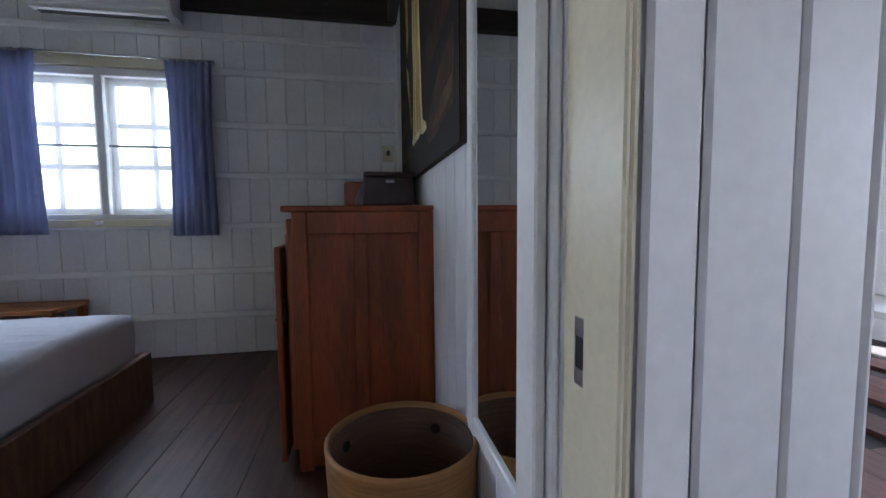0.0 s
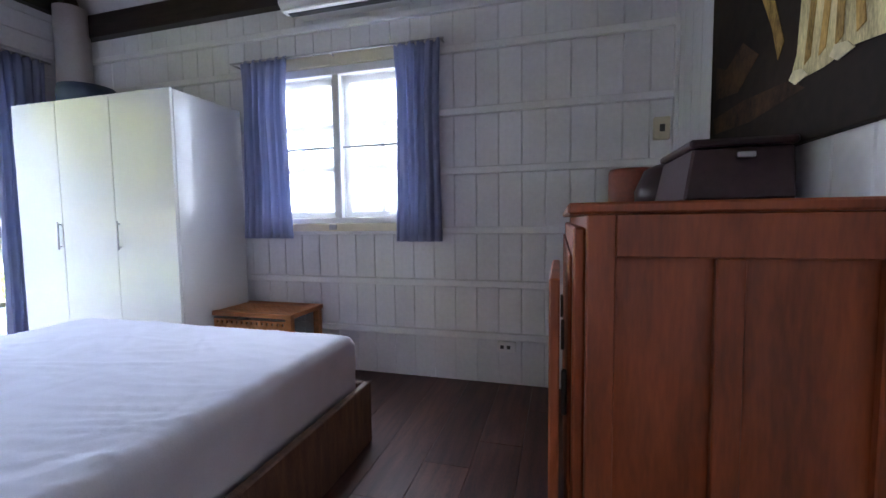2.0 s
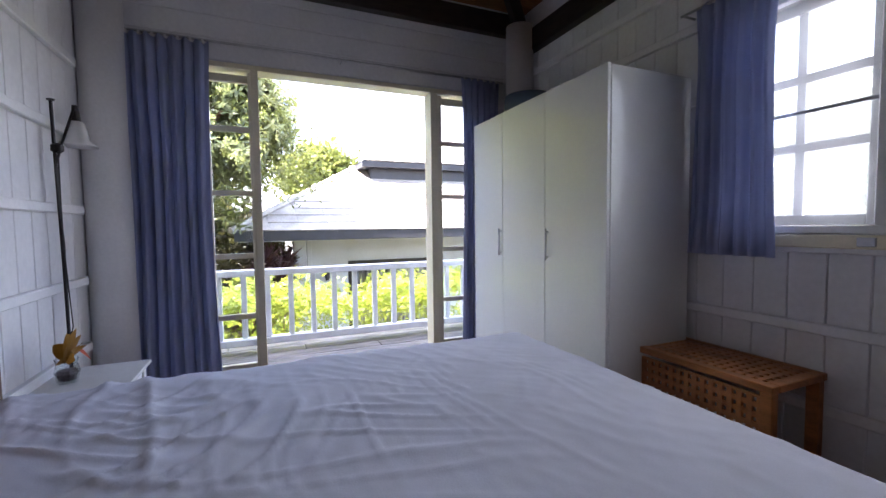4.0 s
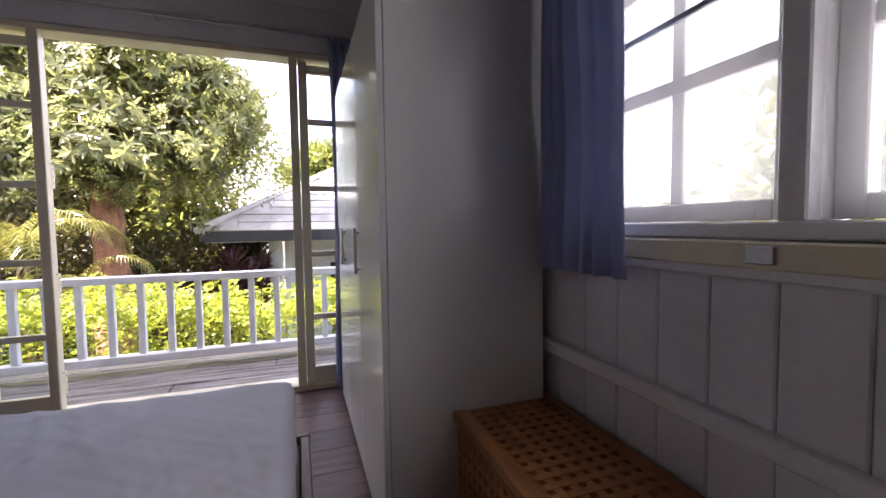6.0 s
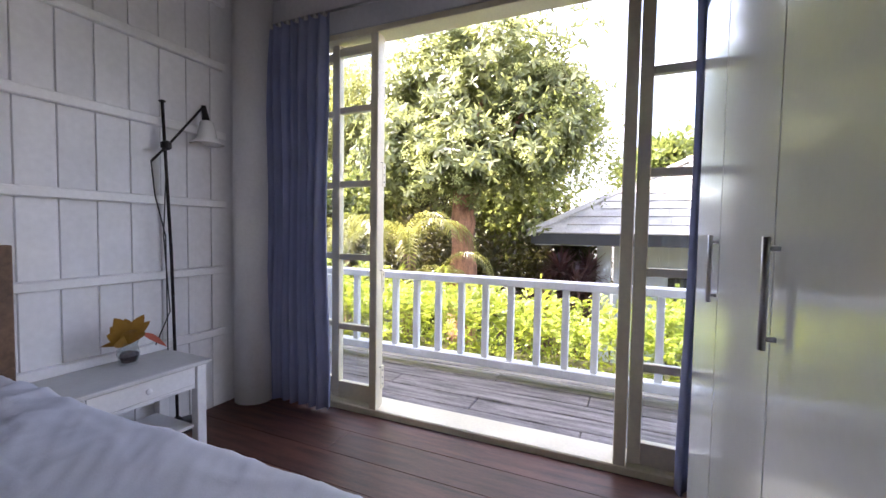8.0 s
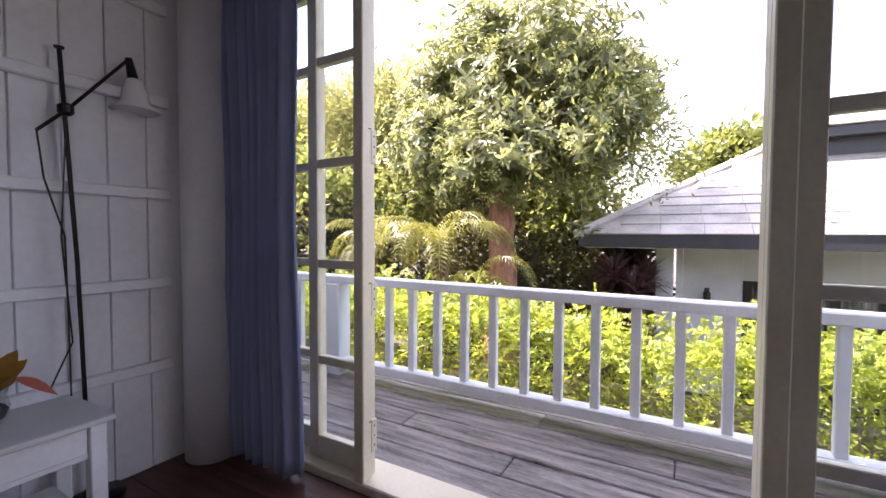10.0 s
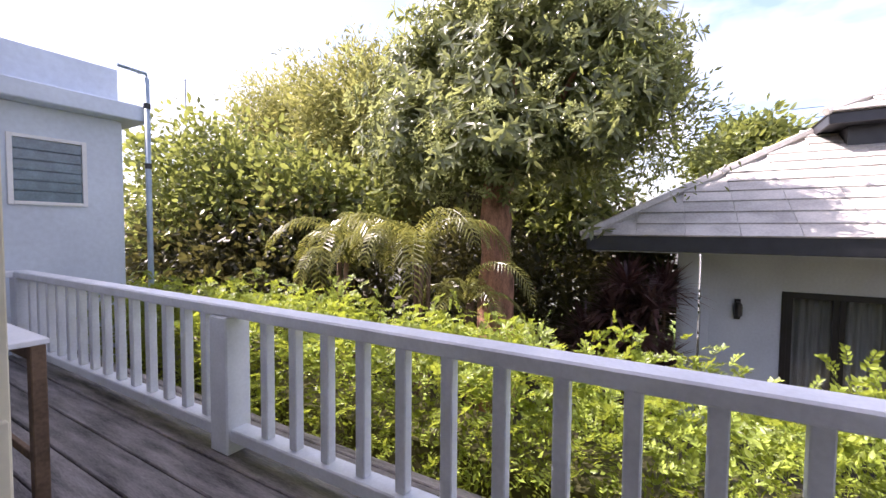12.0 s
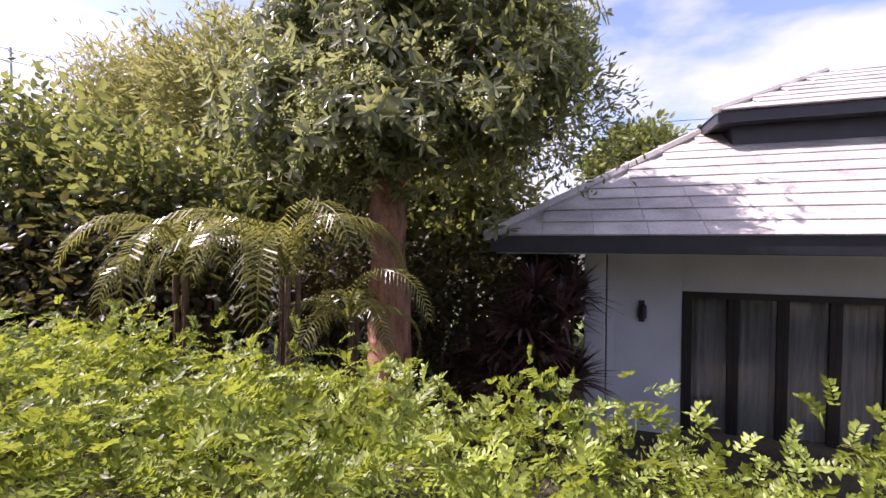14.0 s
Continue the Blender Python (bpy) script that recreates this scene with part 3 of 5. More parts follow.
# ---- balcony ----
DECK_Z = -0.10
RX = -5.27
deck = structure(boxes("deck", [(-5.62, WEST - 0.165, -3.35, 5.2, DECK_Z - 0.16, DECK_Z - 0.035)], GAP), "weathered grey wooden balcony deck boards", "deck")
structure(finish("deck_edge", box_bm(-5.60, -5.54, -3.35, 5.2, DECK_Z - 0.22, DECK_Z - 0.002, 0.006), DECK), "weathered edge board of the balcony", "deck edge")
railing = thing("balcony_railing", "white painted wooden balcony railing with square balusters", "railing", (RX, 0.8, DECK_Z))
part("top_rail", box_bm(RX - 0.055, RX + 0.06, -3.30, 5.1, 0.625, 0.685, 0.008), RAILWHITE, railing, "thick white top rail with chipped paint")
part("bottom_rail", box_bm(RX - 0.05, RX + 0.05, -3.30, 5.1, -0.03, 0.035, 0.006), RAILWHITE, railing)
for y in (-3.22, -0.075, 3.62):
    part("post", box_bm(RX - 0.07, RX + 0.07, y - 0.075, y + 0.075, DECK_Z, 0.624, 0.008), RAILWHITE, railing)
for k in range(23):
    y = 0.235 + 0.2075 * k
    if abs(y - 3.62) > 0.11:
        piece("baluster", (0.05, 0.05, 0.59), (RX, y, 0.33), RAILWHITE, railing, 0.005)
for k in range(14):
    piece("baluster", (0.05, 0.05, 0.59), (RX, -0.285 - 0.2075 * k, 0.33), RAILWHITE, railing, 0.005)
for y0, y1, lean in ((0.02, 0.34, 2.0), (1.32, 1.68, -3.0)):
    scrap = thing("broken_slat", "split grey-white board lying under the bottom rail", "board", (RX + 0.11, (y0 + y1) / 2, DECK_Z), "broken slats")
    bms = box_bm(-0.03, 0.03, (y0 - y1) / 2, (y1 - y0) / 2, 0.0, 0.022, 0.004)
    for v in bms.verts:
        v.co.x *= 1 - 0.5 * (v.co.y > 0) + 0.25 * math.sin(v.co.y * 60)
    sl = part("slat", bms, DECK, scrap)
    sl.matrix_basis = pose(0, 0, 0.002, 0, 0, lean)
return_rail = thing("end_railing", "white painted railing closing the balcony end", "railing", (-4.8, -3.27, DECK_Z))
part("top_rail", box_bm(RX + 0.06, WEST - 0.2, -3.30, -3.20, 0.625, 0.685, 0.008), RAILWHITE, return_rail)
part("bottom_rail", box_bm(RX + 0.075, WEST - 0.2, -3.29, -3.21, -0.03, 0.035, 0.006), RAILWHITE, return_rail)
x = RX + 0.2
while x < WEST - 0.3:
    piece("baluster", (0.05, 0.05, 0.59), (x, -3.25, 0.33), RAILWHITE, return_rail, 0.005)
    x += 0.2
part("post", box_bm(WEST - 0.34, WEST - 0.2, -3.32, -3.18, DECK_Z, 0.624, 0.008), RAILWHITE, return_rail)
facade = structure(boxes("wall_outer", [(WEST - 0.165, WEST - 0.102, -3.4, 0.2, -0.4, 3.0), (WEST - 0.165, WEST - 0.102, 3.47, 5.4, -0.4, 3.0),
    (WEST - 0.165, WEST - 0.102, 0.2, OY0, -0.4, 3.0), (WEST - 0.165, WEST - 0.102, OY1, 3.47, -0.4, 3.0), (WEST - 0.165, WEST - 0.102, OY0, OY1, OZ1, 3.0)], TRIM),
    "white painted outer wall behind the balcony", "wall")
eaves = structure(boxes("balcony_roof", [(-4.85, 0.5, -5.2, 5.4, 3.02, 3.08), (-4.88, -4.85, -5.2, 5.4, 2.95, 3.10)], BEAM), "dark timber eaves over the balcony", "roof")

# ---- bedroom things ----
def mattress_bm(x0, x1, y0, y1, z0, z1):
    """Sheeted mattress: soft edges, pulled creases across the top."""
    bm = bmesh.new()
    nx, ny = 130, 170
    r = 0.05

    def top(x, y):
        d = min(x - x0, x1 - x, y - y0, y1 - y)
        fall = r - math.sqrt(max(0, r * r - max(0, r - d) ** 2)) if d < r else 0
        p = Vector((x, y, 0))
        w = noise.noise(p * 2.2) * 0.008
        warp = 0.35 * noise.noise(p * 1.7 + Vector((0, 0, 11)))
        for ang, freq, amp, s in ((0.5, 5.5, 0.018, 3.0), (2.3, 7.0, 0.015, 6.0), (1.2, 12.0, 0.014, 9.0), (0.1, 16.0, 0.011, 13.0), (0.8, 22.0, 0.008, 17.0)):
            u = x * math.cos(ang) + y * math.sin(ang)
            v = -x * math.sin(ang) + y * math.cos(ang) + warp * 0.5
            n1 = noise.noise(Vector((u * 1.3, v * freq, s)))
            zone = max(0.0, noise.noise(Vector((x * 1.6, y * 1.6, s + 30))) + 0.30)
            zone *= 0.35 + 0.65 * max(0.0, min(1.0, (2.1 - y) / 0.9))
            w += amp * zone * max(0.0, 1 - abs(n1) * 5.0) ** 2
        return z1 - fall + (w if d > 0.02 else w * d / 0.02)

    grid = [[bm.verts.new((x0 + (x1 - x0) * i / nx, y0 + (y1 - y0) * j / ny, 0)) for i in range(nx + 1)] for j in range(ny + 1)]
    for row in grid:
        for v in row:
            v.co.z = top(v.co.x, v.co.y)
    for a, b in zip(grid, grid[1:]):
        for i in range(nx):
            bm.faces.new((a[i], a[i + 1], b[i + 1], b[i]))
    rim = grid[0][:] + [row[-1] for row in grid[1:]] + grid[-1][-2::-1] + [row[0] for row in grid[-2:0:-1]]
    prev = rim
    for k in range(1, 7):
        f = k / 6
        ring = []
        for v in rim:
            p = Vector((v.co.x, v.co.y, 0))
            out = Vector((v.co.x - (x0 + x1) / 2, v.co.y - (y0 + y1) / 2, 0))
            side = Vector((math.copysign(1, out.x), 0, 0)) if min(v.co.x - x0, x1 - v.co.x) < 1e-4 else Vector((0, math.copysign(1, out.y), 0))
            s = 0.005 * math.sin(v.co.x * 23 + v.co.y * 19 + 3 * f) * math.sin(f * 3) + 0.004 * noise.noise(p * 9 + Vector((0, 0, f * 3)))
            ring.append(bm.verts.new((v.co.x + side.x * s, v.co.y + side.y * s, v.co.z * (1 - f) + z0 * f)))
        n = len(rim)
        for i in range(n):
            bm.faces.new((prev[i], ring[i], ring[(i + 1) % n], prev[(i + 1) % n]))
        prev = ring
    bm.faces.new(list(reversed(prev)))
    bmesh.ops.recalc_face_normals(bm, faces=bm.faces)
    return bm


bed = thing("double_bed", "low wooden double bed with a white sheeted mattress", "bed", (-2.0, 1.45, 0))
part("side_board", box_bm(-1.165, -1.13, 0.40, 2.53, 0.0, 0.285, 0.005), BEDWOOD, bed)
part("side_board", box_bm(-2.86, -2.825, 0.40, 2.53, 0.0, 0.285, 0.005), BEDWOOD, bed)
part("foot_board", box_bm(-2.825, -1.165, 2.495, 2.53, 0.0, 0.285, 0.005), BEDWOOD, bed)
part("slat_base", box_bm(-2.824, -1.166, 0.41, 2.494, 0.16, 0.26, 0.004), BEDWOOD, bed)
part("mattress", mattress_bm(-2.80, -1.185, 0.43, 2.482, 0.262, 0.522), SHEET, bed, "white cotton sheet with pulled creases", smooth=True)
head = boxes("headboard", [(-2.86, -2.80, 0.36, 0.41, 0.0, 0.97), (-1.19, -1.13, 0.36, 0.41, 0.0, 0.97), (-2.80, -1.19, 0.36, 0.41, 0.91, 0.97), (-2.80, -1.19, 0.36, 0.405, 0.55, 0.60)], BEDWOOD, bed, bevel=0.004)
for i in range(5):
    part("head_panel", box_bm(-2.795 + i * 0.322, -2.79 + i * 0.322 + 0.31, 0.372, 0.392, 0.605, 0.905, 0.003), REDWOOD, head)

# wardrobe
ward = thing("wardrobe", "tall glossy white three-door wardrobe with bar handles", "wardrobe", (-3.1, 3.0, 0))
VX = (-3.80, -3.395, -2.935, -2.462)
part("body", box_bm(VX[0], VX[3], 2.762, 3.30, 0.0, 1.815, 0.003), GLOSSWHITE, ward)
for i in range(3):
    d = part("door", box_bm(VX[i] + 0.0015, VX[i + 1] - 0.0015, 2.74, 2.760, 0.05, 1.820, 0.0025), GLOSSWHITE, ward)
    hx = {0: VX[1] + 0.018 - 0.04, 1: VX[2] + 0.03, 2: None}[i]
    if hx is not None:
        bm = bmesh.new()
        add_tube(bm, [(hx, 2.722, 0.87), (hx, 2.722, 1.05)], 0.006, 8)
        for z in (0.888, 1.032):
            add_tube(bm, [(hx, 2.741, z), (hx, 2.722, z)], 0.0045, 8)
        part("handle", bm, STEEL, d, "brushed steel bar handle", smooth=True)
hat = thing("hat_box", "round navy hat box with a white rim on the wardrobe", "box", (-3.55, 3.05, 1.822))
part("box_body", lathe_bm([(0.17, 0), (0.175, 0.10), (0.165, 0.155)], 28, (-3.56, 3.06, 1.85)), HATBLUE, hat, smooth=True)
part("brim", lathe_bm([(0.17, 0.0), (0.205, 0.006), (0.205, 0.03), (0.17, 0.036)], 28, (-3.56, 3.06, 1.822)), TRIM, hat, "white rim")

# perforated crate table
crate = thing("crate_table", "orange brown wooden crate table with a pierced lattice top", "table", (-2.22, 3.17, 0))
CX0, CX1, CY0, CY1, CZ = -2.54, -1.87, 2.965, 3.33, 0.46


def lattice(x0, x1, y0, y1, z0, z1, nx, ny, mat, parent, name, plane="xy"):
    """A frame of crossing slats that leaves square holes."""
    bm = bmesh.new()
    for i in range(nx + 1):
        c = x0 + (x1 - x0) * i / nx
        w = (x1 - x0) / nx * 0.28
        if plane == "xy":
            add_box(bm, max(x0, c - w), min(x1, c + w), y0, y1, z0, z1)
        else:
            add_box(bm, max(x0, c - w), min(x1, c + w), z0, z1, y0, y1)
    for j in range(ny + 1):
        c = y0 + (y1 - y0) * j / ny
        w = (y1 - y0) / ny * 0.28
        if plane == "xy":
            add_box(bm, x0, x1, max(y0, c - w), min(y1, c + w), z0 + 0.0015, z1 - 0.0015)
        else:
            add_box(bm, x0, x1, z0 + 0.0015, z1 - 0.0015, max(y0, c - w), min(y1, c + w))
    return part(name, bm, mat, parent)


frame_top = boxes("top_frame", [(CX0, CX1, CY0, CY0 + 0.045, CZ - 0.03, CZ), (CX0, CX1, CY1 - 0.03, CY1, CZ - 0.03, CZ),
    (CX0, CX0 + 0.04, CY0 + 0.045, CY1 - 0.03, CZ - 0.03, CZ), (CX1 - 0.04, CX1, CY0 + 0.045, CY1 - 0.03, CZ - 0.03, CZ)], CRATE, crate, bevel=0.003)
pierced = lattice(CX0 + 0.04, CX1 - 0.04, CY0 + 0.045, CY1 - 0.03, CZ - 0.02, CZ - 0.004, 15, 7, CRATE, crate, "pierced_top")
tagged(pierced, kind="stuff")
front = lattice(CX0 + 0.05, CX1 - 0.05, 0.05, CZ - 0.05, CY0 + 0.012, CY0 + 0.026, 15, 9, CRATE, crate, "pierced_front", "xz")
tagged(front, kind="stuff")
for px, py in ((CX0 + 0.005, CY0 + 0.008), (CX1 - 0.05, CY0 + 0.008), (CX0 + 0.005, CY1 - 0.05), (CX1 - 0.05, CY1 - 0.05)):
    part("leg", box_bm(px, px + 0.045, py, py + 0.04, 0.0, CZ - 0.031, 0.003), CRATE, crate)
part("side_panel", box_bm(CX0 + 0.012, CX0 + 0.024, CY0 + 0.05, CY1 - 0.052, 0.05, CZ - 0.035, 0.002), CRATE, crate)
part("lower_shelf", box_bm(CX0 + 0.052, CX1 - 0.052, CY0 + 0.03, CY1 - 0.053, 0.04, 0.055, 0.002), CRATE, crate)

# red-brown cabinet against the east wall
cab = thing("low_cabinet", "red-brown wooden cabinet with framed side panels", "cabinet", (0.03, 2.4, 0))
KX0, KX1, KY0, KY1, KZ = -0.262, 0.318, 1.675, 3.15, 1.062
part("body", box_bm(KX0 + 0.03, KX1, KY0 + 0.022, KY1 - 0.02, 0.06, KZ - 0.024, 0.003), REDWOOD, cab)
part("top", box_bm(KX0 - 0.008, KX1 + 0.002, KY0 - 0.006, KY1, KZ - 0.023, KZ, 0.005), REDWOOD, cab)
part("plinth", box_bm(KX0 + 0.05, KX1, KY0 + 0.03, KY1 - 0.03, 0.0, 0.059, 0.003), REDWOOD, cab)
boxes("side_frame", [(KX0 + 0.03, KX0 + 0.085, KY0, KY0 + 0.021, 0.0, KZ - 0.024), (KX1 - 0.06, KX1, KY0, KY0 + 0.021, 0.0, KZ - 0.024),
    (KX0 + 0.085, KX1 - 0.06, KY0, KY0 + 0.021, 0.06, 0.13), (KX0 + 0.085, KX1 - 0.06, KY0, KY0 + 0.021, KZ - 0.11, KZ - 0.024), (0.0, 0.05, KY0, KY0 + 0.021, 0.13, KZ - 0.11)], REDWOOD, cab, bevel=0.003)
for i in range(3):
    y0 = KY0 + 0.03 + i * 0.475
    d = part("door", box_bm(KX0 + 0.004, KX0 + 0.029, y0, y0 + 0.465, 0.08, KZ - 0.05, 0.005), REDWOOD, cab)
    for k in range(5):
        part("door_reed", box_bm(KX0 - 0.005, KX0 + 0.0035, y0 + 0.03 + k * 0.085, y0 + 0.095 + k * 0.085, 0.14, KZ - 0.11, 0.004), REDWOOD, d)
    part("pull", box_bm(KX0 - 0.018, KX0 - 0.006, y0 + 0.005, y0 + 0.022, 0.60, 0.70, 0.003), IRON, d, "small dark iron pull")
part("open_flap", box_bm(KX0 - 0.045, KX0 - 0.022, KY0 + 0.035, KY0 + 0.47, 0.03, KZ - 0.16, 0.004), REDWOOD, cab, "door standing slightly proud")

pot = thing("wooden_pot", "turned red-brown wooden pot on the cabinet", "pot", (0.02, 2.80, KZ))
part("pot_body", lathe_bm([(0.092, 0), (0.098, 0.05), (0.098, 0.165), (0.092, 0.18), (0.084, 0.18), (0.08, 0.03)], 28, (0.02, 2.80, KZ)), POTRED, pot, smooth=True)
chest = thing("lacquer_chest", "dark lacquered chest with sloping sides on the cabinet", "box", (0.16, 2.2, KZ))
bmx = bmesh.new()
vb = [bmx.verts.new(p) for p in ((0.03, 2.03, KZ + 0.012), (0.285, 2.03, KZ + 0.012), (0.285, 2.40, KZ + 0.012), (0.03, 2.40, KZ + 0.012),
      (0.055, 2.05, KZ + 0.150), (0.285, 2.05, KZ + 0.150), (0.285, 2.38, KZ + 0.150), (0.055, 2.38, KZ + 0.150))]
for f in ((3, 2, 1, 0), (4, 5, 6, 7), (0, 1, 5, 4), (1, 2, 6, 5), (2, 3, 7, 6), (3, 0, 4, 7)):
    bmx.faces.new([vb[i] for i in f])
bmesh.ops.bevel(bmx, geom=bmx.edges[:], offset=0.006, segments=1, affect="EDGES")
part("chest_body", bmx, BOXDARK, chest)
part("lid", box_bm(0.045, 0.292, 2.04, 2.39, KZ + 0.151, KZ + 0.172, 0.006), BOXDARK, chest)
part("foot_frame", box_bm(0.02, 0.292, 2.02, 2.41, KZ, KZ + 0.011, 0.002), BOXDARK, chest)
# Pale plate puts in the small highlight on the chest's front.
part("clasp", box_bm(0.15, 0.19, 2.022, 2.032, KZ + 0.118, KZ + 0.133, 0.002), STEEL, chest, "small pale metal plate put in for a highlight")
drum = thing("lacquer_case", "dark domed case beside the chest", "box", (-0.02, 2.5, KZ))
part("case_body", lathe_bm([(0.12, 0), (0.125, 0.07), (0.09, 0.15), (0.05, 0.17)], 20, (0.12, 2.58, KZ)), BOXDARK, drum, smooth=True)

# painting: plain shapes on a dark ground
art = thing("oil_painting", "large unframed dark oil painting with pale draped shape", "painting", (0.3, 1.9, 1.2))
AX = 0.294
part("stretcher", box_bm(AX + 0.003, EAST - 0.002, 1.10, 2.72, 1.215, 2.50, 0.003), CANVAS_EDGE, art)
part("canvas", box_bm(AX, AX + 0.0028, 1.10, 2.72, 1.215, 2.50, 0.001), PAINT_DARK, art)


def blot(name, outline, mat, lift):
    """A flat painted shape, given by (y, z) corners."""
    bm = bmesh.new()
    vs = [bm.verts.new((AX - lift, y, z)) for y, z in outline]
    bm.faces.new(vs)
    r = bmesh.ops.extrude_face_region(bm, geom=bm.faces[:])
    bmesh.ops.translate(bm, vec=(lift * 0.5, 0, 0), verts=[v for v in r["geom"] if isinstance(v, bmesh.types.BMVert)])
    bmesh.ops.recalc_face_normals(bm, faces=bm.faces)
    return part(name, bm, mat, art)


DRAPE_EDGE = [(2.10, 1.40), (2.05, 1.37), (1.96, 1.368), (1.86, 1.378), (1.74, 1.36), (1.66, 1.372), (1.68, 1.395), (1.76, 1.42), (1.79, 1.5), (1.82, 1.75), (1.86, 2.05), (1.95, 2.3), (2.05, 2.3), (2.08, 2.0), (2.06, 1.68), (2.07, 1.55), (2.08, 1.44)]
blot("painted_drape", DRAPE_EDGE, PAINT_PALE, 0.003)
for y0, y1, top in ((2.03, 2.00, 2.2), (1.97, 1.94, 2.1), (1.91, 1.90, 2.0), (1.84, 1.86, 1.75)):
    blot("painted_fold", [(y0 + 0.012, 1.40), (y0 - 0.014, 1.41), (y1 - 0.008, 1.6), (y1 - 0.004, top), (y1 + 0.008, top), (y1 + 0.014, 1.62)], PAINT_OCHRE, 0.0045)
for y0, z0 in ((2.07, 1.372), (1.90, 1.372), (1.70, 1.366)):
    blot("painted_hem", [(y0 - 0.045, z0), (y0 - 0.02, z0 + 0.022), (y0 + 0.02, z0 + 0.03), (y0 + 0.04, z0 + 0.012), (y0 + 0.01, z0 - 0.008)], PAINT_CREAM, 0.0052)
blot("painted_streak", [(2.36, 1.84), (2.27, 1.78), (2.20, 1.61), (2.15, 1.50), (2.18, 1.46), (2.22, 1.56), (2.31, 1.71)], PAINT_OCHRE, 0.0026)
blot("painted_glow", [(2.25, 1.95), (2.33, 1.88), (2.42, 2.3), (2.36, 2.42), (2.26, 2.2)], PAINT_OCHRE, 0.002)
blot("painted_glow", [(1.30, 2.25), (1.48, 2.12), (1.62, 2.2), (1.66, 2.38), (1.52, 2.44), (1.36, 2.4)], PAINT_RUST, 0.0012)
blot("painted_ground", [(2.68, 1.41), (2.40, 1.41), (2.11, 1.385), (2.04, 1.345), (2.35, 1.33), (2.66, 1.35)], PAINT_RUST, 0.0015)
blot("painted_bank", [(1.64, 1.37), (1.52, 1.44), (1.40, 1.50), (1.15, 1.55), (1.15, 1.34), (1.39, 1.30), (1.59, 1.29), (1.67, 1.33)], PAINT_RUST, 0.0018)
blot("painted_bank", [(1.50, 1.34), (1.38, 1.40), (1.18, 1.42), (1.18, 1.37), (1.38, 1.33)], PAINT_OCHRE_DARK, 0.0022)
blot("painted_rock", [(1.14, 1.72), (1.3, 1.76), (1.5, 1.66), (1.62, 1.70), (1.66, 1.62), (1.5, 1.57), (1.14, 1.62)], PAINT_RUST, 0.0015)
blot("painted_rock", [(2.30, 1.52), (2.42, 1.60), (2.56, 1.56), (2.66, 1.60), (2.66, 1.48), (2.45, 1.45)], PAINT_RUST, 0.0018)

# mirror
mir = thing("wall_mirror", "tall white-framed mirror hung on the board wall", "mirror", (0.31, 0.9, 0.5))
boxes("mirror_frame", [(EAST - 0.034, EAST - 0.013, 0.605, 0.685, 0.47, 2.05), (EAST - 0.034, EAST - 0.013, 0.985, 1.03, 0.47, 2.05), (EAST - 0.034, EAST - 0.013, 0.685, 0.985, 0.47, 0.51), (EAST - 0.034, EAST - 0.013, 0.685, 0.985, 2.01, 2.05)], TRIM, mir, bevel=0.004)
part("mirror_glass", box_bm(EAST - 0.026, EAST - 0.014, 0.683, 0.987, 0.508, 2.012, 0), MIRROR, mir)

# rattan bin
binob = thing("rattan_bin", "round golden rattan bin standing open on the floor", "bin", (0.13, 1.09, 0))
prof = [(0.175, 0.0), (0.185, 0.1), (0.198, 0.25), (0.205, 0.41)]
part("outer_weave", lathe_bm(prof + [(0.207, 0.425), (0.199, 0.432), (0.192, 0.42), (0.185, 0.25), (0.172, 0.1), (0.165, 0.02)], 40, (0.13, 1.09, 0)), RATTAN, binob, smooth=True)
part("inner_weave", lathe_bm([(0.164, 0.012), (0.171, 0.1), (0.184, 0.25), (0.190, 0.415), (0.186, 0.415), (0.178, 0.25), (0.165, 0.1), (0.158, 0.022)], 40, (0.13, 1.09, 0.0)), RATTANSHADE, binob, smooth=True)
for a in (0.9, 2.6):
    part("handle_hole", tube_bm([(0.13 + 0.187 * math.cos(a), 1.09 + 0.187 * math.sin(a), 0.36), (0.13 + 0.178 * math.cos(a), 1.09 + 0.178 * math.sin(a), 0.36)], 0.016, 12), DARKPLASTIC, binob)

# nightstand
night = thing("bedside_table", "white painted bedside table with a drawer", "bedside table", (-3.17, 0.55, 0))
NX0, NX1, NY0, NY1, NZ = -3.43, -2.90, 0.36, 0.70, 0.42
part("tabletop", box_bm(NX0 - 0.02, NX1 + 0.02, NY0, NY1 + 0.015, NZ - 0.018, NZ, 0.004), NIGHTGREY, night)
dr = part("drawer", box_bm(NX0 + 0.05, NX1 - 0.05, NY1 - 0.03, NY1 - 0.012, NZ - 0.11, NZ - 0.022, 0.003), TRIM, night)
part("pull", lathe_bm([(0.006, 0), (0.008, 0.008), (0.013, 0.014), (0.012, 0.02), (0.004, 0.023)], 14), TRIM, dr)
pull = dr.children[0]
pull.matrix_basis = pose((NX0 + NX1) / 2, NY1 - 0.011, NZ - 0.066, -90, 0, 0)
part("apron", box_bm(NX0 + 0.045, NX1 - 0.045, NY1 - 0.031, NY1 - 0.02, NZ - 0.13, NZ - 0.111, 0.002), TRIM, night)
part("apron", box_bm(NX1 - 0.03, NX1 - 0.012, NY0 + 0.05, NY1 - 0.05, NZ - 0.13, NZ - 0.019, 0.002), TRIM, night)
part("apron", box_bm(NX0 + 0.012, NX0 + 0.03, NY0 + 0.05, NY1 - 0.05, NZ - 0.13, NZ - 0.019, 0.002), TRIM, night)
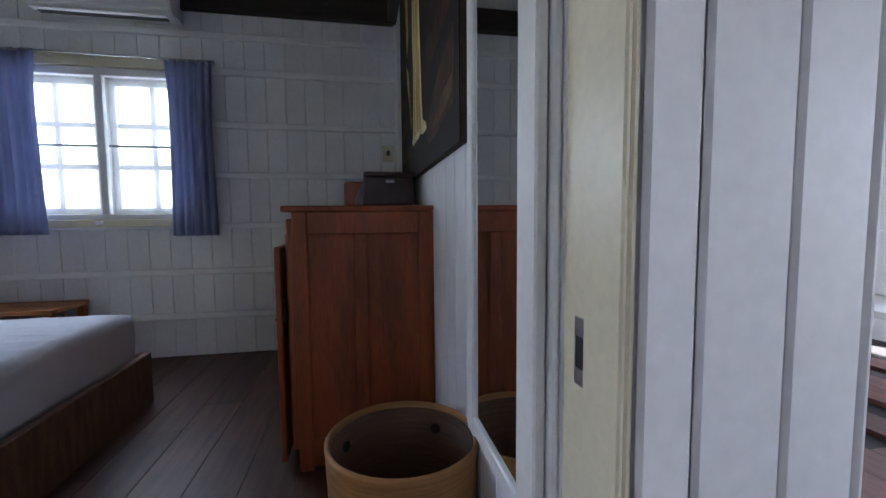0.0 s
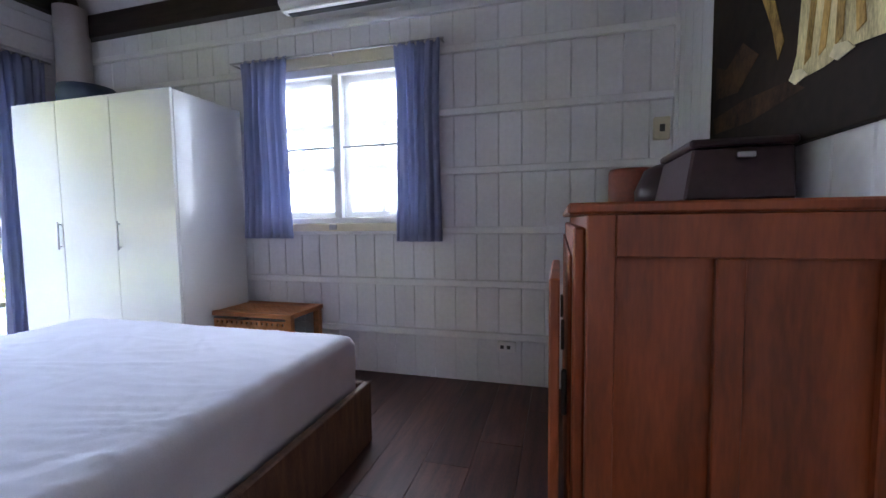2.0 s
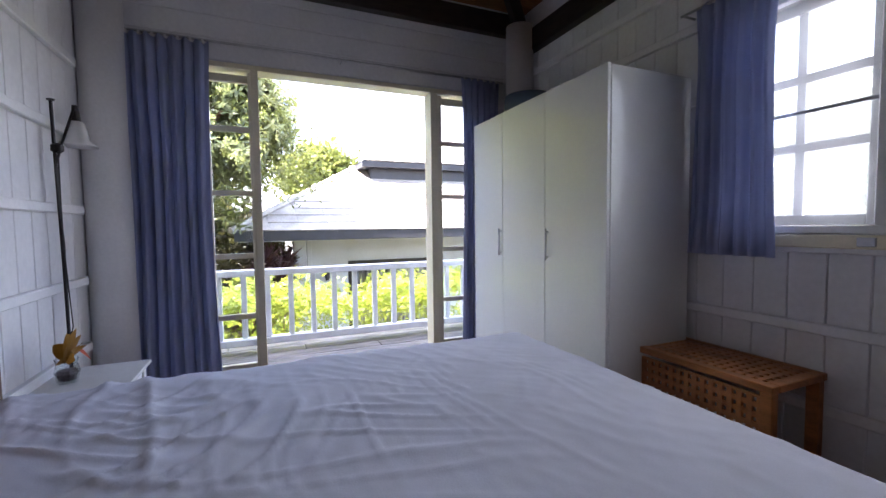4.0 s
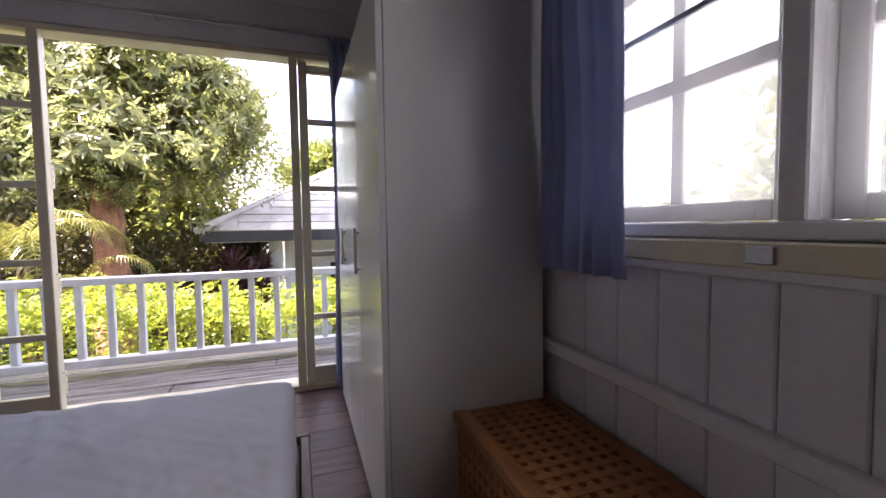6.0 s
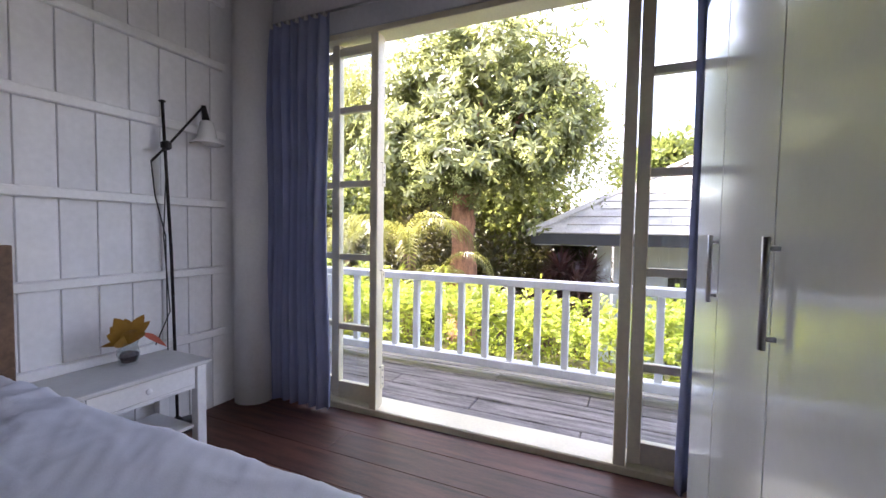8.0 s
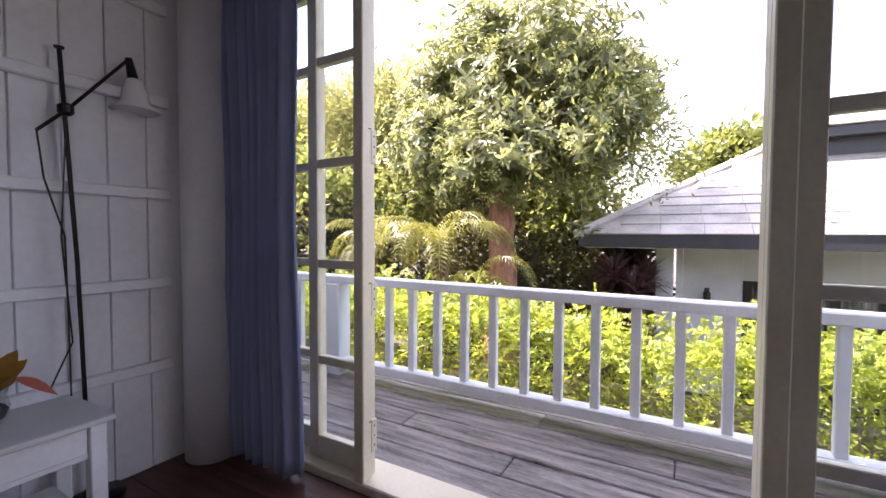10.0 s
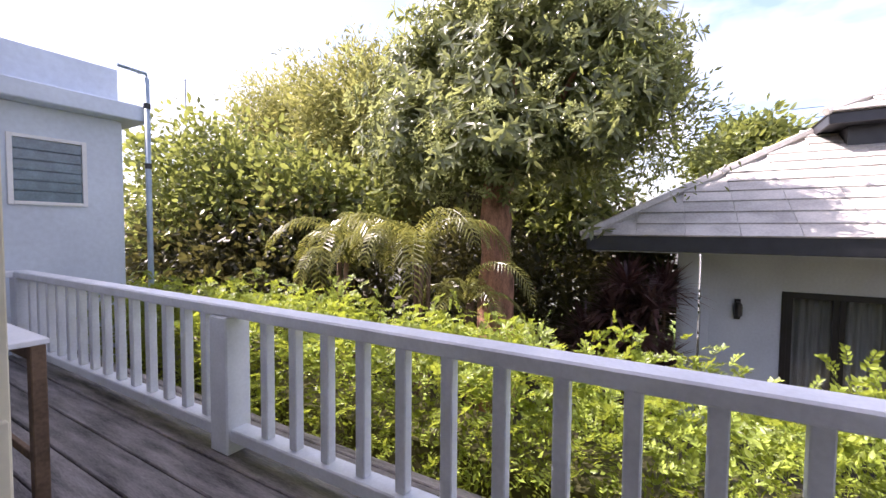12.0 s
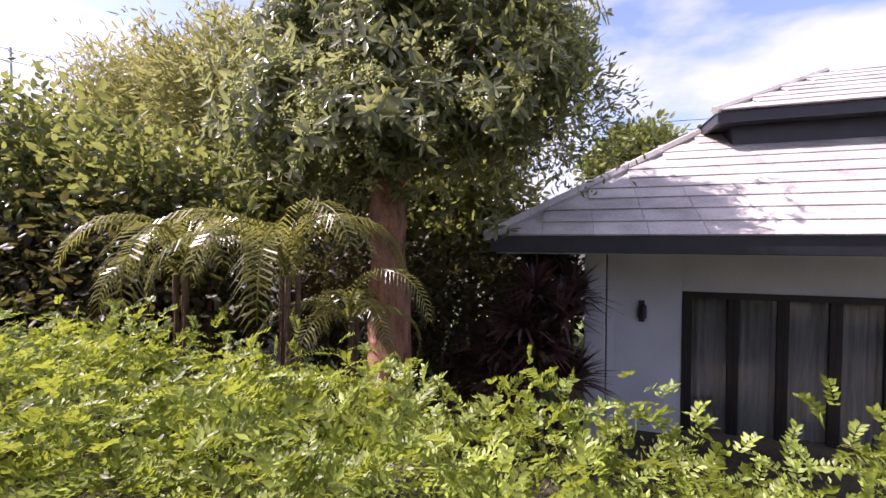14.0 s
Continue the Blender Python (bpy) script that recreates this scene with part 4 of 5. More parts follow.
for x in (NX0, NX1 - 0.045):
    for y in (NY0 + 0.005, NY1 - 0.05):
        part("leg", box_bm(x, x + 0.045, y, y + 0.045, 0.0, NZ - 0.019, 0.003), TRIM, night)
part("lower_shelf", box_bm(NX0 + 0.046, NX1 - 0.046, NY0 + 0.03, NY1 - 0.03, 0.10, 0.115, 0.002), TRIM, night)

vase = thing("glass_vase", "small clear glass vase with rust-coloured leaves", "vase", (-3.22, 0.46, NZ))
VP = (-3.22, 0.46, NZ)
gl = part("vase_glass", lathe_bm([(0.034, 0), (0.036, 0.01), (0.045, 0.05), (0.036, 0.085), (0.042, 0.105), (0.040, 0.105), (0.034, 0.085), (0.043, 0.05), (0.033, 0.012)], 24, VP), GLASS, vase, smooth=True)
part("pebbles", lathe_bm([(0.028, 0.012), (0.038, 0.04), (0.03, 0.055)], 12, VP, 0.12), BOXDARK, vase, "dark pebbles and stems")


def leaf_bm(base, tip, width, normal, droop=0.2):
    bm = bmesh.new()
    b, t = Vector(base), Vector(tip)
    d = t - b
    side = d.cross(Vector(normal)).normalized()
    prev = None
    for k in range(7):
        f = k / 6
        w = width * math.sin(math.pi * min(1, 0.08 + f * 0.92)) * 0.5
        c = b + d * f + Vector((0, 0, -droop * d.length * f * f))
        row = [bm.verts.new(c - side * w + Vector((0, 0, 0.25 * w))), bm.verts.new(c), bm.verts.new(c + side * w + Vector((0, 0, 0.25 * w)))]
        if prev:
            bm.faces.new((prev[0], prev[1], row[1], row[0]))
            bm.faces.new((prev[1], prev[2], row[2], row[1]))
        prev = row
    return bm


for k, (dx, dy, dz, w) in enumerate(((0.07, 0.03, 0.15, 0.06), (0.10, 0.03, 0.07, 0.065), (0.09, 0.06, 0.02, 0.055), (0.03, 0.07, 0.08, 0.07), (0.02, 0.02, 0.13, 0.06), (-0.06, 0.02, 0.14, 0.055), (-0.08, 0.03, 0.10, 0.055), (-0.04, 0.06, 0.05, 0.06), (0.06, -0.02, 0.09, 0.06), (0.11, 0.0, 0.01, 0.04))):
    part("vase_leaf", leaf_bm((VP[0], VP[1], VP[2] + 0.09), (VP[0] + dx, VP[1] + dy, VP[2] + 0.12 + dz), w, (0.2, 1, 0.3 - 0.1 * k), 0.22), AUTUMN, vase)
part("red_leaf", leaf_bm((VP[0] - 0.05, VP[1] + 0.02, VP[2] + 0.13), (VP[0] - 0.15, VP[1] + 0.04, VP[2] + 0.07), 0.032, (0, 1, 0.5)), REDLEAF, vase)

lamp = thing("floor_lamp", "slim black iron floor lamp with a milk glass shade", "floor lamp", (-3.50, 0.37, 0))
LX, LY = -3.49, 0.385
part("base", lathe_bm([(0.11, 0), (0.11, 0.012), (0.03, 0.025), (0.012, 0.05)], 24, (LX, LY, 0)), IRON, lamp, smooth=True)
part("pole", tube_bm([(LX, LY, 0.04), (LX + 0.02, LY, 0.9), (LX + 0.055, LY, 1.665)], 0.0075, 8), IRON, lamp)
part("finial", lathe_bm([(0.014, 0), (0.016, 0.006), (0.006, 0.01)], 12, (LX + 0.055, LY, 1.665)), IRON, lamp)
part("clamp", lathe_bm([(0.012, 0), (0.024, 0.01), (0.024, 0.035), (0.012, 0.045)], 14, (LX + 0.045, LY + 0.01, 1.43)), IRON, lamp)
part("arm", tube_bm([(LX + 0.13, LY + 0.03, 1.36), (LX + 0.04, LY + 0.02, 1.455), (LX - 0.15, LY + 0.02, 1.695)], 0.006, 8), IRON, lamp)
part("socket", tube_bm([(LX - 0.15, LY + 0.02, 1.70), (LX - 0.165, LY + 0.02, 1.62)], 0.012, 10, 0.02), IRON, lamp)
part("shade", lathe_bm([(0.018, 0.0), (0.032, -0.008), (0.042, -0.05), (0.05, -0.095), (0.085, -0.125), (0.083, -0.128), (0.047, -0.098), (0.039, -0.05), (0.03, -0.011)], 24, (LX - 0.168, LY + 0.02, 1.625), 0.03), MILK, lamp, "frilled milk glass shade", smooth=True)
part("flex", tube_bm([(LX + 0.13, LY + 0.03, 1.36), (LX + 0.115, LY + 0.03, 1.2), (LX + 0.06, LY + 0.02, 1.0), (LX + 0.055, LY + 0.015, 0.7), (LX + 0.05, LY + 0.01, 0.2)], 0.003, 6), CABLE, lamp)
part("flex", tube_bm([(LX + 0.045, LY + 0.012, 1.42), (LX + 0.07, LY + 0.02, 1.0), (LX + 0.05, LY + 0.03, 0.62), (LX + 0.11, LY + 0.01, 0.46)], 0.003, 6), CABLE, lamp)

# air conditioner, switch, outlet
ac = thing("air_conditioner", "white wall air conditioner under the beam", "air conditioner", (-1.6, 3.25, 2.45))
bma = bmesh.new()
prof = [(NORTH - 0.012, 2.365), (NORTH - 0.14, 2.335), (NORTH - 0.19, 2.375), (NORTH - 0.21, 2.485), (NORTH - 0.19, 2.60), (NORTH - 0.012, 2.615)]
ends = []
for x in (-1.98, -1.16):
    ends.append([bma.verts.new((x, y - 0.078, z)) for y, z in prof])
for i in range(len(prof)):
    j = (i + 1) % len(prof)
    bma.faces.new((ends[0][i], ends[0][j], ends[1][j], ends[1][i]))
bma.faces.new(list(reversed(ends[0])))
bma.faces.new(ends[1])
bmesh.ops.recalc_face_normals(bma, faces=bma.faces)
bmesh.ops.bevel(bma, geom=bma.edges[:], offset=0.012, segments=2, affect="EDGES")
part("casing", bma, PLASTIC, ac, smooth=False)
part("air_flap", box_bm(-1.95, -1.19, NORTH - 0.258, NORTH - 0.222, 2.333, 2.347, 0.003), PLASTIC, ac)
part("slot", box_bm(-1.94, -1.20, NORTH - 0.214, NORTH - 0.17, 2.334, 2.342, 0.001), DARKPLASTIC, ac)
part("wall_plate", box_bm(-1.96, -1.18, NORTH - 0.0895, NORTH - 0.013, 2.38, 2.484, 0.002), PLASTIC, ac)
switch = thing("light_switch", "yellowed plastic light switch box with a black rocker", "switch", (0.25, NORTH, 1.5))
part("switch_box", box_bm(0.205, 0.285, NORTH - 0.046, NORTH - 0.012, 1.455, 1.575, 0.004), IVORY, switch)
part("rocker", box_bm(0.232, 0.258, NORTH - 0.052, NORTH - 0.0465, 1.495, 1.535, 0.002), DARKPLASTIC, switch)
outlet = thing("power_outlet", "white surface-mounted power outlet", "outlet", (-0.6, NORTH, 0.24))
part("outlet_box", box_bm(-0.655, -0.54, NORTH - 0.04, NORTH - 0.012, 0.21, 0.275, 0.004), PLASTIC, outlet)
for x in (-0.635, -0.595):
    part("socket_hole", box_bm(x, x + 0.022, NORTH - 0.0415, NORTH - 0.0402, 0.232, 0.254, 0), DARKPLASTIC, outlet)

# hall rug and bench glimpsed through the hall
rug = tagged(finish("hall_rug", box_bm(1.3, 2.9, -1.4, 1.0, 0.0, 0.012, 0.003), RUG), "grey-blue patterned rug on the hall floor", "rug")
bench = thing("hall_bench", "white painted slatted bench in the hall", "bench", (3.2, 1.5, 0))
part("seat", box_bm(2.9, 3.5, 1.2, 2.4, 0.42, 0.46, 0.005), TRIM, bench)
part("backrest", box_bm(3.46, 3.5, 1.2, 2.4, 0.46, 0.9, 0.005), TRIM, bench)
for x in (2.93, 3.43):
    for y in (1.23, 2.33):
        part("leg", box_bm(x, x + 0.05, y, y + 0.05, 0, 0.419, 0.003), TRIM, bench)

# narrow table on the deck against the outer wall
deck_table = thing("deck_table", "narrow dark wooden table with a white top on the deck", "table", (-4.36, -0.6, DECK_Z))
part("tabletop", box_bm(-4.60, -4.235, -1.05, -0.26, 0.595, 0.62, 0.004), TRIM, deck_table, "white painted top")
for px in (-4.59, -4.295):
    for py in (-1.04, -0.315):
        part("leg", box_bm(px, px + 0.05, py, py + 0.05, DECK_Z + 0.002, 0.594, 0.004), STEM, deck_table)
for px in (-4.575, -4.28):
    part("apron", box_bm(px, px + 0.02, -0.989, -0.316, 0.52, 0.593, 0.003), STEM, deck_table)
    part("stretcher", box_bm(px, px + 0.02, -0.989, -0.316, 0.08, 0.12, 0.003), STEM, deck_table)

# ---- garden ----
GROUND = -1.95
ground = structure(boxes("ground", [(-400, 400, -400, 400, GROUND - 0.3, GROUND)], SOIL), "shaded garden soil with leaf litter", "ground")
lawn = structure(finish("lawn", box_bm(-30, -12.4, -4.5, 1.9, GROUND, GROUND + 0.012, 0), LAWN), "short green lawn behind the trees", "lawn")
path = structure(finish("path", box_bm(-6.3, -5.7, -6, 6, GROUND, GROUND + 0.03, 0), CONCRETE), "pale concrete path below the balcony", "path")


def foliage(name, mat, parent, centres, normals, size, aspect=0.45, spread=0.9, seed=1, fold=0.25, face=None):
    """Many single leaves: a pointed outline and a fold, each turned its own way. centres and normals are arrays."""
    rng = np.random.default_rng(seed)
    n = len(centres)
    d = normals + spread * rng.normal(size=(n, 3))
    d /= np.linalg.norm(d, axis=1, keepdims=True) + 1e-9
    s = np.cross(d, rng.normal(size=(n, 3)) if face is None else face + 0.25 * rng.normal(size=(n, 3)))
    s /= np.linalg.norm(s, axis=1, keepdims=True) + 1e-9
    up = np.cross(s, d)
    L = (size * rng.uniform(0.6, 1.25, n))[:, None]
    w = L * aspect * 0.5
    base = centres
    tip = centres + d * L
    mid = centres + d * L * 0.5 + up * w * fold * -1
    if size >= 0.13:
        rim = [centres + d * L * f + s * w * g + up * w * (fold - droop) for f, g, droop in ((0.28, 0.86, 0.0), (0.66, 0.84, 0.1), (0.66, -0.84, 0.1), (0.28, -0.86, 0.0))]
        verts = np.stack([base, rim[0], rim[1], tip, rim[2], rim[3], mid], 1).reshape(-1, 3)
        k = np.arange(n)[:, None] * 7
        tri = np.concatenate([k + [i, 6, (i + 1) % 6] for i in range(6)], 1).reshape(-1, 3)
    else:
        left = centres + d * L * 0.45 + s * w + up * w * fold
        right = centres + d * L * 0.45 - s * w + up * w * fold
        verts = np.stack([base, left, tip, right, mid], 1).reshape(-1, 3)
        k = np.arange(n)[:, None] * 5
        tri = np.concatenate([k + [0, 4, 1], k + [1, 4, 2], k + [2, 4, 3], k + [3, 4, 0]], 1).reshape(-1, 3)
    me = bpy.data.meshes.new(name)
    me.vertices.add(len(verts))
    me.vertices.foreach_set("co", verts.astype(np.float32).ravel())
    me.loops.add(tri.size)
    me.loops.foreach_set("vertex_index", tri.astype(np.int32).ravel())
    me.polygons.add(len(tri))
    me.polygons.foreach_set("loop_start", np.arange(0, tri.size, 3, dtype=np.int32))
    me.update(calc_edges=True)
    me.materials.append(mat)
    ob = new(name, me)
    if parent is not None:
        attach(ob, parent)
    return ob


def clumps(centre, radii, count, per, clump, seed, shell=0.55, squash=0.8):
    """Leaf places in clumps scattered through the outer part of an uneven ball, with outward ways."""
    rng = np.random.default_rng(seed)
    v = rng.normal(size=(count, 3))
    v /= np.linalg.norm(v, axis=1, keepdims=True)
    r = rng.uniform(shell, 1.0, count) ** 0.7
    lump = 1 + 0.22 * np.sin(v[:, 0] * 4.1 + seed) * np.cos(v[:, 1] * 3.7 + seed * 2) + 0.15 * np.sin(v[:, 2] * 6 + v[:, 0] * 5)
    c = np.array(centre) + v * (r * lump)[:, None] * np.array(radii)
    p = np.repeat(c, per, 0)
    q = rng.normal(size=p.shape) * clump
    q[:, 2] *= squash
    nrm = np.repeat(v, per, 0) * 0.7 + q / (clump * 2.2)
    return p + q, nrm


def whorls(tips, ways, per, seed, droop=0.25):
    """Leaf places in rings round each twig tip: places, ways out and the twig's way as the leaf's face."""
    rng = np.random.default_rng(seed)
    w = ways / (np.linalg.norm(ways, axis=1, keepdims=True) + 1e-9)
    a = np.cross(w, rng.normal(size=w.shape))
    a /= np.linalg.norm(a, axis=1, keepdims=True)
    b = np.cross(w, a)
    turn = np.arange(per) * 2 * np.pi / per
    turn = turn[None, :, None] + rng.uniform(0, 6.28, (len(w), 1, 1)) + 0.2 * rng.normal(size=(len(w), per, 1))
    d = a[:, None] * np.cos(turn) + b[:, None] * np.sin(turn) + w[:, None] * rng.uniform(0.05, 0.6, (len(w), per, 1))
    d[:, :, 2] -= droop
    p = np.repeat(tips, per, 0) + 0.015 * rng.normal(size=(len(tips) * per, 3))
    return p, d.reshape(-1, 3), np.repeat(w, per, 0)


def sprays(name, mat, parent, roots, ways, length, pairs, leaflet, seed):
    """Compound leaves: leaflets in pairs along an arching rib from each root."""
    rng = np.random.default_rng(seed)
    n = len(roots)
    w = ways / (np.linalg.norm(ways, axis=1, keepdims=True) + 1e-9)
    side = np.cross(w, np.array([0, 0, 1.0]) + 0.3 * rng.normal(size=w.shape))
    side /= np.linalg.norm(side, axis=1, keepdims=True)
    up = np.cross(side, w)
    L = (length * rng.uniform(0.6, 1.2, n))[:, None]
    ps, ds, fs = [], [], []
    for k in range(pairs):
        f = (k + 1) / pairs
        c = roots + w * L * f - np.array([0, 0, 1.0]) * L * 0.35 * f * f
        for sg in (-1, 1):
            ps.append(c)
            ds.append(side * sg * 0.9 + w * (0.45 + 0.5 * f) + up * 0.15)
            fs.append(up)
    return foliage(name, mat, parent, np.concatenate(ps), np.concatenate(ds), leaflet, 0.5, 0.12, seed + 1, 0.2, np.concatenate(fs))


def limb_points(a, b, bend, seed):
    rng = random.Random(seed)
    a, b = Vector(a), Vector(b)
    out = []
    for k in range(6):
        f = k / 5
        off = Vector((rng.uniform(-1, 1), rng.uniform(-1, 1), rng.uniform(-0.4, 0.8))) * bend * math.sin(math.pi * f)
        out.append(a.lerp(b, f) + off)
    return out


# the broad garden tree
TX, TY = -10.25, -0.70
tree = thing("garden_tree", "broad garden tree with a thick orange-brown trunk and glossy leaves", "tree", (TX, TY, GROUND))
bmt = bmesh.new()
add_tube(bmt, [(TX - 0.05, TY, GROUND), (TX - 0.02, TY, -1.0), (TX, TY + 0.02, 0.3), (TX + 0.02, TY, 1.2), (TX, TY, 2.2)], 0.34, 16, 0.25)
for v in bmt.verts:
    v.co += Vector((1, 1, 0)) * 0.03 * noise.noise(v.co * 2.5)
part("trunk", bmt, BARK, tree, smooth=True)
CAN = (TX - 0.1, TY + 0.10, 3.2)
for k, (dx, dy, dz) in enumerate(((0.3, 1.0, 0.9), (-0.8, 0.9, 1.2), (0.3, -1.2, 0.8), (-0.8, -1.3, 0.9), (-0.3, 0.0, 1.5), (0.0, 1.6, 0.2), (0.0, -1.7, 0.2))):
    part("limb", tube_bm(limb_points((TX, TY, 1.5 + 0.1 * k), (TX + dx, TY + 0.3 + dy, 2.4 + dz), 0.12, k), 0.11, 8, 0.03), BARK, tree)
CROWN = ((0.0, 0.1, 0.3, 1.25, 1.4, 1.2), (0.3, -1.35, -0.5, 0.95, 0.95, 0.85), (0.2, 1.45, -0.45, 0.95, 1.0, 0.85), (-0.2, -0.7, 1.3, 1.0, 1.2, 0.9), (0.1, 0.9, 1.2, 1.0, 1.0, 0.9), (0.75, 0.0, -0.85, 0.75, 1.2, 0.6), (-0.3, -1.9, 0.6, 0.8, 0.8, 0.8), (-0.4, 1.9, 0.4, 0.7, 0.6, 0.6))
tips, ways, pb, nb = [], [], [], []
for k, (dx, dy, dz, rx, ry, rz) in enumerate(CROWN):
    at = (CAN[0] + dx, CAN[1] + dy, CAN[2] + dz)
    p, n = clumps(at, (rx, ry, rz), 125, 5, 0.15, 3 + k, 0.3)
    tips.append(p), ways.append(n)
    p, n = clumps(at, (rx * 1.04, ry * 1.04, rz * 1.04), 30, 70, 0.065, 19 + k, 0.9)
    pb.append(p), nb.append(n)
p, n = clumps((CAN[0], CAN[1], CAN[2] + 0.35), (1.9, 2.5, 2.35), 60, 3, 0.14, 77, 0.92)
tips.append(p), ways.append(n)
tips, ways, pb, nb = (np.concatenate(q) for q in (tips, ways, pb, nb))
ways[:, 2] += 0.35
pa, na, fa = whorls(tips, ways, 8, 4)
foliage("crown", LEAF_TREE, tree, pa, na, 0.175, 0.30, 0.15, 4, 0.2, fa)
foliage("blossom", LEAF_BUD, tree, pb, nb, 0.045, 0.7, 1.2, 5)
pc, nc = clumps((TX - 0.2, TY + 1.95, 2.55), (1.1, 1.0, 0.85), 80, 46, 0.17, 14)
foliage("drooping_spray", LEAF_BUSH, tree, pc, nc, 0.11, 0.3, 1.0, 6)


def shrub(name, label, category, at, radii, count, per, clump, leaf, mat, seed, aspect=0.45, stems=5, group="", sparse=0.4):
    ob = thing(name, label, category, (at[0], at[1], GROUND), group)
    rng = random.Random(seed)
    for k in range(stems):
        e = (at[0] + rng.uniform(-0.6, 0.6) * radii[0], at[1] + rng.uniform(-0.6, 0.6) * radii[1], at[2] + rng.uniform(0, 0.6) * radii[2])
        part("stem", tube_bm(limb_points((at[0] + rng.uniform(-0.2, 0.2), at[1] + rng.uniform(-0.2, 0.2), GROUND), e, 0.15, seed + k), 0.06, 6, 0.015), STEM, ob)
    p, n = clumps(at, radii, count, per, clump, seed, sparse)
    p[:, 2] = np.maximum(p[:, 2], GROUND + 0.05)
    foliage("crown", mat, ob, p, n, leaf, aspect, 1.0, seed + 1)
    return ob


shrub("feathery_tree", "tall feathery yellow-green tree behind the garden", "tree", (-13.8, -6.2, 3.4), (1.8, 3.2, 2.9), 1000, 70, 0.24, 0.2, LEAF_YELLOW, 21, 0.26, sparse=0.3)
shrub("feathery_tree", "airy yellow-green tree top behind the broad tree", "tree", (-14.5, -1.6, 3.6), (1.8, 2.4, 2.3), 400, 50, 0.28, 0.19, LEAF_YELLOW, 22, 0.28)
shrub("broadleaf_bush", "tall bush with large yellow-green leaves", "bush", (-10.0, -4.6, 1.3), (1.0, 1.6, 1.3), 300, 26, 0.22, 0.17, LEAF_BUSH, 33, 0.5)
shrub("shade_bush", "shaded undergrowth behind the trunk", "bush", (-13.6, -2.4, 0.6), (0.8, 1.7, 1.7), 300, 30, 0.28, 0.15, LEAF_SHADE, 34, 0.45)
shrub("broadleaf_bush", "large bush with broad green and yellow leaves", "bush", (-9.4, -7.1, 1.6), (1.5, 2.2, 1.75), 420, 30, 0.26, 0.15, LEAF_BUSH, 23, 0.55)
shrub("feathery_tree", "spreading feathery yellow-green tree at the garden's end", "tree", (-14.2, -10.8, 3.5), (1.8, 3.0, 2.9), 620, 60, 0.26, 0.2, LEAF_YELLOW, 35, 0.26, sparse=0.3)
shrub("broadleaf_bush", "dense shaded bush under the trees", "bush", (-9.8, -5.0, 0.2), (1.2, 2.2, 1.7), 260, 26, 0.3, 0.17, LEAF_SHADE, 24, 0.5)
shrub("shade_bush", "dark shrub in the shade of the tree", "bush", (-11.6, -1.6, -0.2), (0.9, 2.6, 1.3), 240, 26, 0.3, 0.17, LEAF_SHADE, 25, 0.45)
shrub("shade_bush", "shaded shrub between the trunk and the house", "bush", (-13.2, 0.9, 0.1), (0.7, 0.8, 1.3), 170, 28, 0.24, 0.19, LEAF_SHADE, 36, 0.45)
# Added dark-leaved shrub puts in the shade low on the broad-leaved bushes.
shrub("shade_bush", "shaded purple-brown undergrowth below the broad-leaved bushes", "bush", (-8.6, -6.6, 0.2), (0.6, 2.7, 0.95), 330, 28, 0.24, 0.16, LEAF_SHADE, 37, 0.5)
shrub("fine_tree", "fine-leaved dark green tree behind the broad tree", "tree", (-14.2, -0.7, 1.6), (1.2, 1.3, 1.4), 230, 30, 0.26, 0.24, LEAF_BUSH, 26, 0.42)
shrub("round_tree", "round green tree far behind the roof", "tree", (-23.0, 3.9, 3.7), (1.5, 1.55, 1.5), 200, 30, 0.3, 0.3, LEAF_BUSH, 27, 0.6)
shrub("far_tree", "low trees beyond the garden wall", "tree", (-24.0, -12.0, 1.5), (2.5, 6.0, 2.6), 260, 30, 0.5, 0.4, LEAF_BUSH, 28, 0.5)
shrub("side_tree", "green tree beside the house outside the window", "tree", (-3.2, 8.6, 1.0), (2.2, 1.6, 1.8), 200, 30, 0.35, 0.25, LEAF_BUSH, 29, 0.5)


